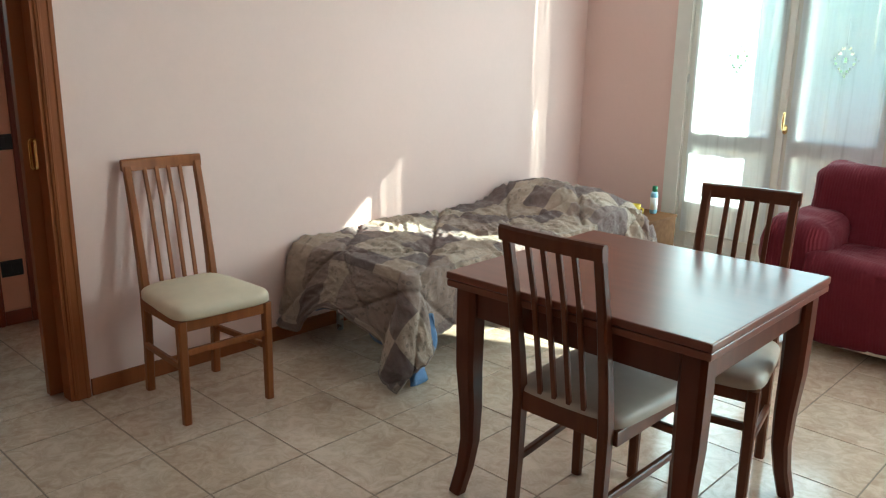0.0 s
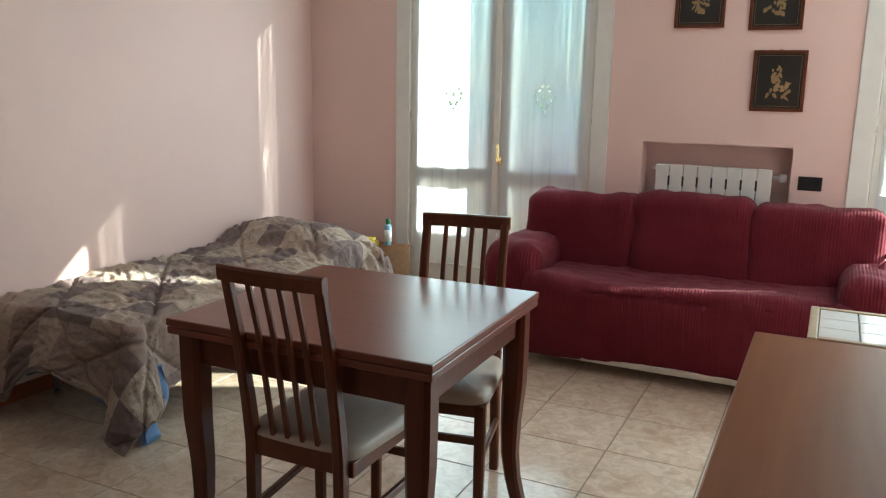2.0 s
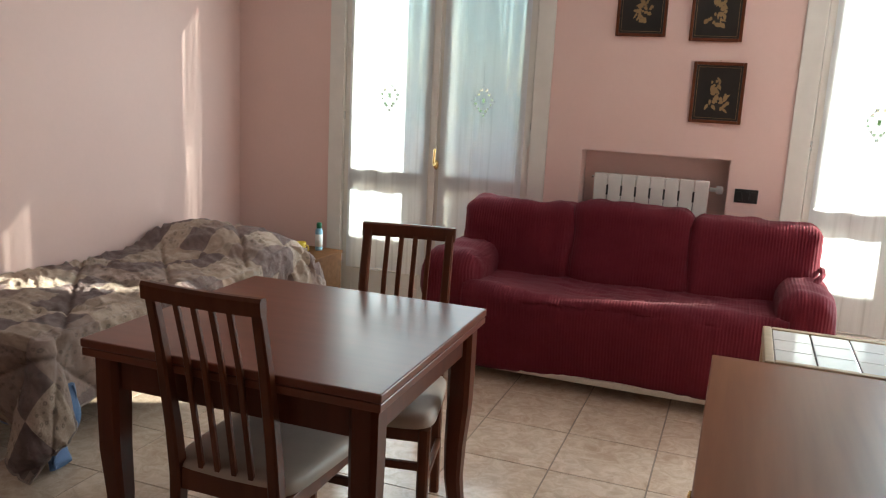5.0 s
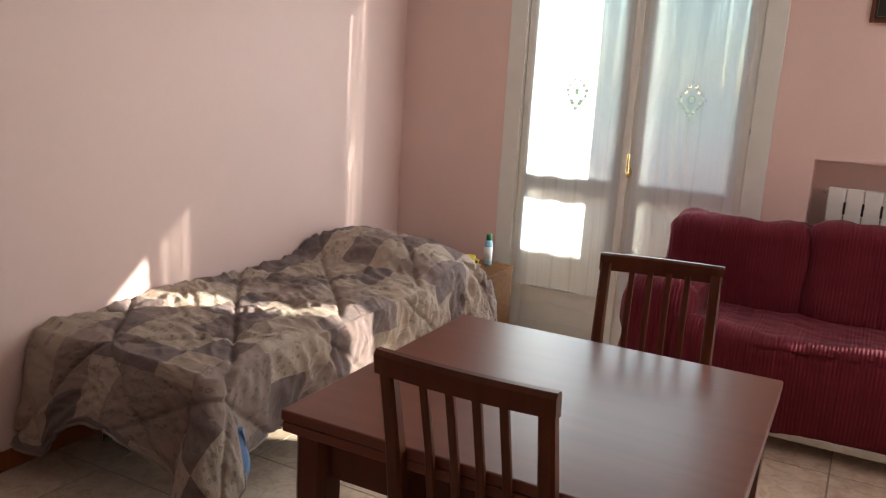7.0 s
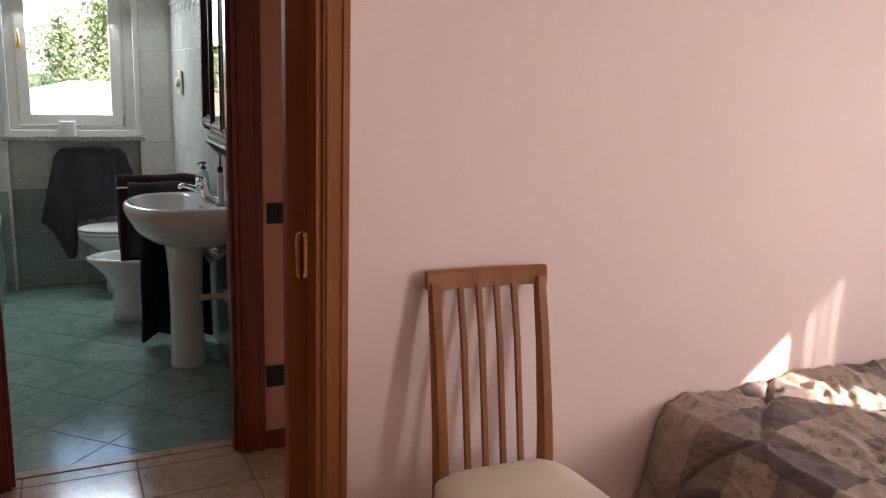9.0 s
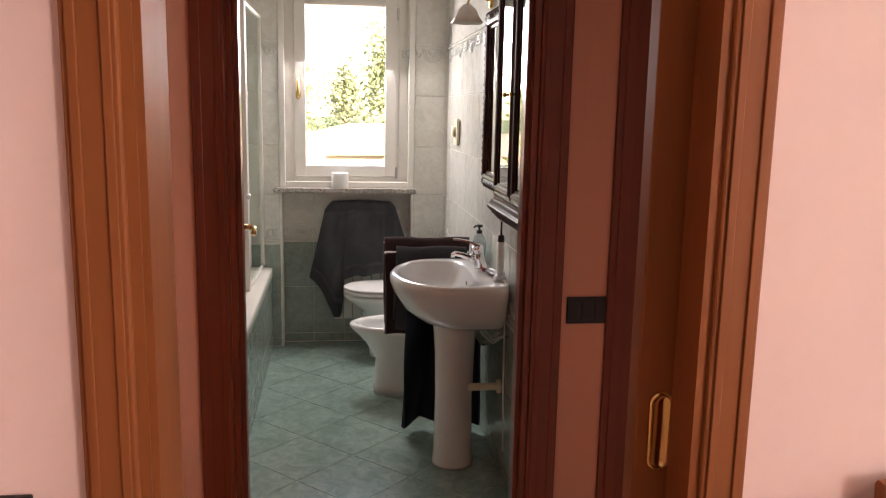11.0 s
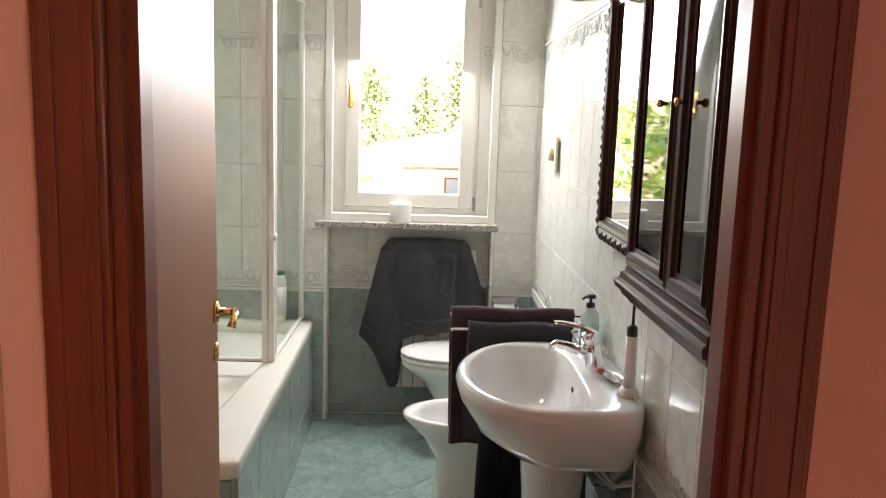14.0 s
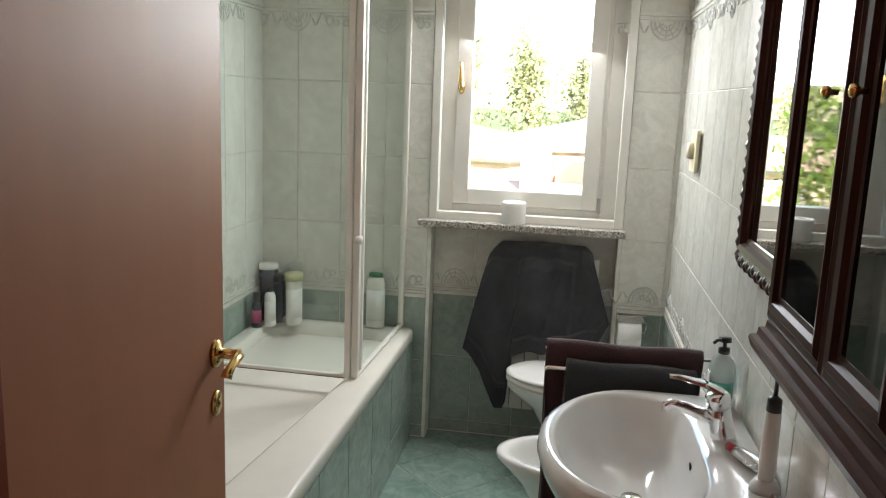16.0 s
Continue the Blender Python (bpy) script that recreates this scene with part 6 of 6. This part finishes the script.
def tree(name, label, at, h, r, n, leaf, seed, mat, slim=True):
    t = thing(name, label, "tree", at)
    part("trunk", tube([(0, 0, 0), (0.05, 0.02, h * 0.3), (-0.04, 0.05, h * 0.6), (0, 0, h * 0.92)], [h * 0.022, h * 0.017, h * 0.010, h * 0.003], 8), BARK, t)
    rng0 = random.Random(seed + 5)
    for k in range(9):
        z = h * (0.22 + 0.07 * k)
        a = rng0.uniform(0, 6.28)
        ln = r * (0.75 if slim else 1.0) * (1 - 0.06 * k)
        part("limb", tube([(0, 0, z), (ln * 0.5 * math.cos(a), ln * 0.5 * math.sin(a), z + ln * 0.6), (ln * 0.9 * math.cos(a), ln * 0.9 * math.sin(a), z + ln * (1.5 if slim else 0.8))], [h * 0.007, h * 0.004, h * 0.0015], 6), BARK, t)

    clumps = []
    for k in range(34):
        f = rng0.uniform(0.0, 1.0)
        rad = r * math.sin(math.pi * (0.10 + 0.86 * f)) ** 0.7 * rng0.uniform(0.35, 0.9)
        a = rng0.uniform(0, 6.28)
        clumps.append(Vector((rad * math.cos(a), rad * math.sin(a), h * (0.16 + 0.82 * f))))

    def shape(rng):
        c = rng.choice(clumps)
        s = r * 0.34
        return (c.x + rng.gauss(0, s), c.y + rng.gauss(0, s), c.z + rng.gauss(0, s * 1.3))

    mesh = crown(n, shape, leaf, seed)
    mesh.materials.append(mat)
    ob = new("crown", mesh)
    ob.parent = t
    return t


pop = tree("poplar_tree", "tall sunlit poplar behind the houses", (-62, 4.5, GZ), 14.8, 1.9, 4200, 0.18, 1, LEAF)
tagged(pop, group="poplars behind the houses")
for k, (px, py, s) in enumerate(((-66, -2.5, 0.95), (-60, 10.5, 0.86), (-70, -8.5, 1.05), (-64, 15.5, 1.0), (-75, 1.5, 0.9), (-58, -12.0, 0.8), (-72, 20.0, 1.1), (-60, 7.0, 0.75))):
    pop.scale = (s, s, s)
    copy_thing(pop, pose(px, py, GZ, 0, 0, 57 * k))
pop.scale = (1, 1, 1)
tree("garden_tree", "leafy green garden tree near the balcony", (3.3, 13.5, GZ), 13.5, 2.6, 5200, 0.12, 21, LEAF2, False)
tree("garden_tree", "leafy green garden tree near the balcony", (5.6, 16.0, GZ), 12.0, 2.6, 3600, 0.14, 33, LEAF2, False)


FARPANE = plain("far_window_pane", (0.30, 0.31, 0.32), 0.2, var=0.1)


tree("garden_tree", "sunlit yellow-green garden tree beside the lawn", (-30, -6.6, GZ), 11.5, 2.4, 3800, 0.15, 41, LEAF2, False)
tree("garden_tree", "sunlit yellow-green garden tree beside the lawn", (-38, -12.5, GZ), 13.0, 2.8, 3800, 0.17, 52, LEAF2, False)


def house(at, w, d, h, rz, label):
    hs = thing("house", label, "house", at, rz)
    part("wall", boxes((-w / 2, w / 2, -d / 2, d / 2, 0, h)), PLASTER, hs)
    e, rise = 0.6, 0.30 * d / 2
    a, b = w / 2 + e, d / 2 + e
    ridge = w / 2 - d / 2 * 0.9
    bm = bmesh.new()
    base = [bm.verts.new(p) for p in ((-a, -b, h), (a, -b, h), (a, b, h), (-a, b, h))]
    top = [bm.verts.new((-ridge, 0, h + rise)), bm.verts.new((ridge, 0, h + rise))]
    for f in ((base[0], base[1], top[1], top[0]), (base[2], base[3], top[0], top[1]), (base[1], base[2], top[1]), (base[3], base[0], top[0]), tuple(base[::-1])):
        bm.faces.new(f)
    rf = part("roof", bm, TERRA, hs, "low terracotta hipped roof")
    part("gutter", boxes((-a - 0.08, a + 0.08, -b - 0.1, -b, h - 0.12, h + 0.02), (-a - 0.08, a + 0.08, b, b + 0.1, h - 0.12, h + 0.02), (a, a + 0.1, -b, b, h - 0.12, h + 0.02), (-a - 0.1, -a, -b, b, h - 0.12, h + 0.02)), STEEL, rf)
    part("chimney", boxes((ridge * 0.4 - 0.35, ridge * 0.4 + 0.35, -0.9, -0.2, h + 0.3, h + rise + 0.9)), PLASTER, rf)
    for k in range(int(w // 3)):
        x = -w / 2 + 1.5 + 3 * k
        for zz in ((1.0, 2.3), (h - 2.0, h - 0.7)):
            for s in (-1, 1):
                y = s * d / 2
                wd = part("window", boxes((x - 0.5, x + 0.5, min(y, y + s * 0.04), max(y, y + s * 0.04), *zz)), CASING, hs)
                part("pane", boxes((x - 0.42, x + 0.42, min(y + s * 0.04, y + s * 0.05), max(y + s * 0.04, y + s * 0.05), zz[0] + 0.08, zz[1] - 0.08)), FARPANE, wd)


house((-27, -0.5, GZ), 11, 8, 5.1, 80, "cream house with a low terracotta roof")
house((-36, 8.5, GZ), 10, 8, 6.9, 95, "cream house with a low terracotta roof")
house((-46, -7.0, GZ), 14, 9, 6.0, 70, "cream house with a low terracotta roof")
house((-48, 3.5, GZ), 12, 9, 6.4, 100, "cream house with a low terracotta roof")
antenna = thing("roof_antenna", "thin television antenna on a roof", "antenna", (-36, 7.2, GZ + 8.0))
part("mast", tube([(0, 0, 0), (0, 0, 3.0)], 0.03, 6), STEEL, antenna)
for k in range(4):
    part("rod", tube([(0, -0.5 + 0.05 * k, 2.2 + 0.2 * k), (0, 0.5 - 0.05 * k, 2.2 + 0.2 * k)], 0.015, 6), STEEL, antenna)


# ---------------- tiles of walls and floors ----------------
UP = (0, 0, 1)
ROWS_Z = ((0.004, 0.060, GREENT), (0.060, 0.372, GREENT), (0.372, 0.667, GREENT), (0.667, 0.985, WHITET), (0.985, 1.290, WHITET), (1.290, 1.605, WHITET), (1.605, 1.922, WHITET), (1.922, 2.238, WHITET), (2.238, 2.553, WHITET), (2.553, 2.745, WHITET))
J = 0.002


def ornament_mesh():
    bm = bmesh.new()
    r0 = 0.0024
    for r in (0.030, 0.047, 0.062):
        merge(bm, tube([(r * math.cos(a), r * math.sin(a) * 1.15, 0.001) for a in (math.pi * i / 12 for i in range(13))], r0, 5))
    for k in range(1, 6):
        a = math.pi * k / 6
        merge(bm, tube([(0.014 * math.cos(a), 0.014 * math.sin(a), 0.001), (0.058 * math.cos(a), 0.066 * math.sin(a), 0.001)], r0 * 0.9, 5))
    for s in (-1, 1):
        merge(bm, tube([(s * (0.072 + 0.06 * t), 0.018 + 0.026 * math.sin(t * 6.5), 0.001) for t in (i / 14 for i in range(15))], r0 * 1.5, 5))
        merge(bm, tube([(s * (0.15 + 0.016 * math.cos(a)), 0.026 + 0.022 * math.sin(a), 0.001) for a in (6.28 * i / 10 for i in range(11))], r0 * 1.5, 5))
        merge(bm, tube([(s * (0.178 + 0.012 * math.cos(a)), 0.034 + 0.014 * math.sin(a), 0.001) for a in (6.28 * i / 8 for i in range(9))], r0 * 1.3, 5))
        merge(bm, tube([(s * 0.135, 0.004, 0.001), (s * 0.196, 0.010, 0.001)], r0, 5))
    return mesh_of("ornament", bm, ORNAM)


ORN = ornament_mesh()


def tile_wall(parent, origin, u, length, z_min, z_max, first=0.2, orn_shift=0.2):
    """Lays tiles 0.2 m wide on a wall that starts at origin and runs along u."""
    u = Vector(u)
    o = Vector(origin)
    cuts, x = [0.0], first
    while x < length - 0.02:
        cuts.append(x)
        x += 0.2
    cuts.append(length)
    for z0, z1, mat in ROWS_Z:
        a, b = max(z0, z_min), min(z1, z_max)
        if b - a < 0.02:
            continue
        for x0, x1 in zip(cuts, cuts[1:]):
            w = x1 - x0
            mesh = tile_mesh(("wall", round(w, 3), round(b - a, 3), mat.name), w - J, b - a - J, 0.004, mat, 0.0015)
            p = o + u * (x0 + J / 2)
            place_tile(parent, mesh, face_matrix((p.x, p.y, a + J / 2), u, UP))
    n = u.cross(Vector(UP))
    for zs in ((0.668, 0.684), (0.690, 0.700), (0.705, 0.710), (1.892, 1.902), (1.907, 1.923)):
        if z_min <= zs[0] and zs[1] <= z_max:
            bm = boxes((0, length, 0, zs[1] - zs[0], 0.003, 0.0135))
            m = face_matrix((o.x, o.y, zs[0]), u, UP)
            bm.transform(m)
            part("border_strip", bm, WHITET, parent, "thin raised border strip")
    for zo, flip_ in ((0.716, 1), (1.885, -1)):
        if not (z_min < zo < z_max):
            continue
        x = orn_shift
        while x < length:
            if x > 0.06 and x < length - 0.06:
                p = o + u * x + n * 0.004
                ob = new("ornament", ORN)
                ob.parent = parent
                ob.matrix_world = face_matrix((p.x, p.y, zo), u * flip_, (0, 0, flip_)) if flip_ > 0 else face_matrix((p.x, p.y, zo), -u, (0, 0, -1))
            x += 0.4


tile_wall(wall_right, (XE, YR, 0), (1, 0, 0), HB2 - 0.015 - XE, 0.0, H, 0.18, 0.1)
tile_wall(wall_end, (XE, YL, 0), (0, 1, 0), BWY0 - 0.014 - YL, 0.0, H, 0.17, 0.16)
tile_wall(wall_end, (XE, BWY1 + 0.014, 0), (0, 1, 0), YR - BWY1 - 0.014, 0.0, H, 0.19, 0.11)
tile_wall(wall_end, (XE - 0.10, BWY0, 0), (0, 1, 0), BWY1 - BWY0, 0.0, 1.0, 0.19, 0.1)
tile_wall(wall_left, (-5.2, YL, 0), (-1, 0, 0), -5.2 - XE, 0.0, H, 0.2, 0.2)


def floor_tiles(parent, x0, x1, y0, y1, pitch, ax, ay):
    """Square floor tiles cut to a rectangle."""
    i0, i1 = math.floor((x0 - ax) / pitch), math.ceil((x1 - ax) / pitch)
    j0, j1 = math.floor((y0 - ay) / pitch), math.ceil((y1 - ay) / pitch)
    for i in range(i0, i1):
        for j in range(j0, j1):
            a, b = max(x0, ax + i * pitch), min(x1, ax + (i + 1) * pitch)
            c, d = max(y0, ay + j * pitch), min(y1, ay + (j + 1) * pitch)
            if b - a < 0.01 or d - c < 0.01:
                continue
            mesh = tile_mesh(("floor", round(b - a, 3), round(d - c, 3)), b - a - 0.004, d - c - 0.004, 0.0045, FLOORT, 0.0015)
            place_tile(parent, mesh, Matrix.Translation((a + 0.002, c + 0.002, -0.0045)))


floor_main = bpy.data.objects["floor"]
PITCH, AX, AY = 0.39, -1.895, 1.862
floor_tiles(floor_main, XW, XR, YS, YN, PITCH, AX, AY)
floor_tiles(floor_main, XR, XF, YR_END, YN, PITCH, AX, AY)
floor_tiles(floor_hall, XH, XW, OP0, OP1, PITCH, AX, AY)
floor_tiles(floor_hall, HB, XH, -0.3, 3.0, PITCH, AX, AY)
floor_tiles(floor_hall, HB2 + 0.03, HB, BD0, BD1, PITCH, AX, AY)


def clip(poly, axis, value, keep_above):
    out = []
    for (p, q) in zip(poly, poly[1:] + poly[:1]):
        a, b = (p[axis] >= value) == keep_above, (q[axis] >= value) == keep_above
        if a:
            out.append(p)
        if a != b:
            t = (value - p[axis]) / (q[axis] - p[axis])
            out.append((p[0] + t * (q[0] - p[0]), p[1] + t * (q[1] - p[1])))
    return out


def diagonal_tiles(parent, x0, x1, y0, y1, pitch, ax, ay):
    c = math.cos(math.pi / 4)
    for i in range(-14, 15):
        for j in range(-14, 15):
            q = []
            for du, dv in ((0.002, 0.002), (pitch - 0.002, 0.002), (pitch - 0.002, pitch - 0.002), (0.002, pitch - 0.002)):
                uu, vv = i * pitch + du, j * pitch + dv
                q.append((ax + c * (uu - vv), ay + c * (uu + vv)))
            for axis, val, up_ in ((0, x0, True), (0, x1, False), (1, y0, True), (1, y1, False)):
                q = clip(q, axis, val, up_) if len(q) > 2 else []
            if len(q) < 3:
                continue
            cx, cy = sum(p[0] for p in q) / len(q), sum(p[1] for p in q) / len(q)
            bm = bmesh.new()
            lo = [bm.verts.new((px - cx, py - cy, -0.0045)) for px, py in q]
            hi = [bm.verts.new(((px - cx) * 0.994, (py - cy) * 0.994, 0)) for px, py in q]
            for k in range(len(q)):
                m_ = (k + 1) % len(q)
                bm.faces.new((lo[k], lo[m_], hi[m_], hi[k]))
            bm.faces.new(hi)
            place_tile(parent, mesh_of("tile", bm, BATHT), Matrix.Translation((cx, cy, 0)))


diagonal_tiles(floor_bath, XE - 0.10, HB2 + 0.0, YL, YR, 0.33, -4.353, 0.995)
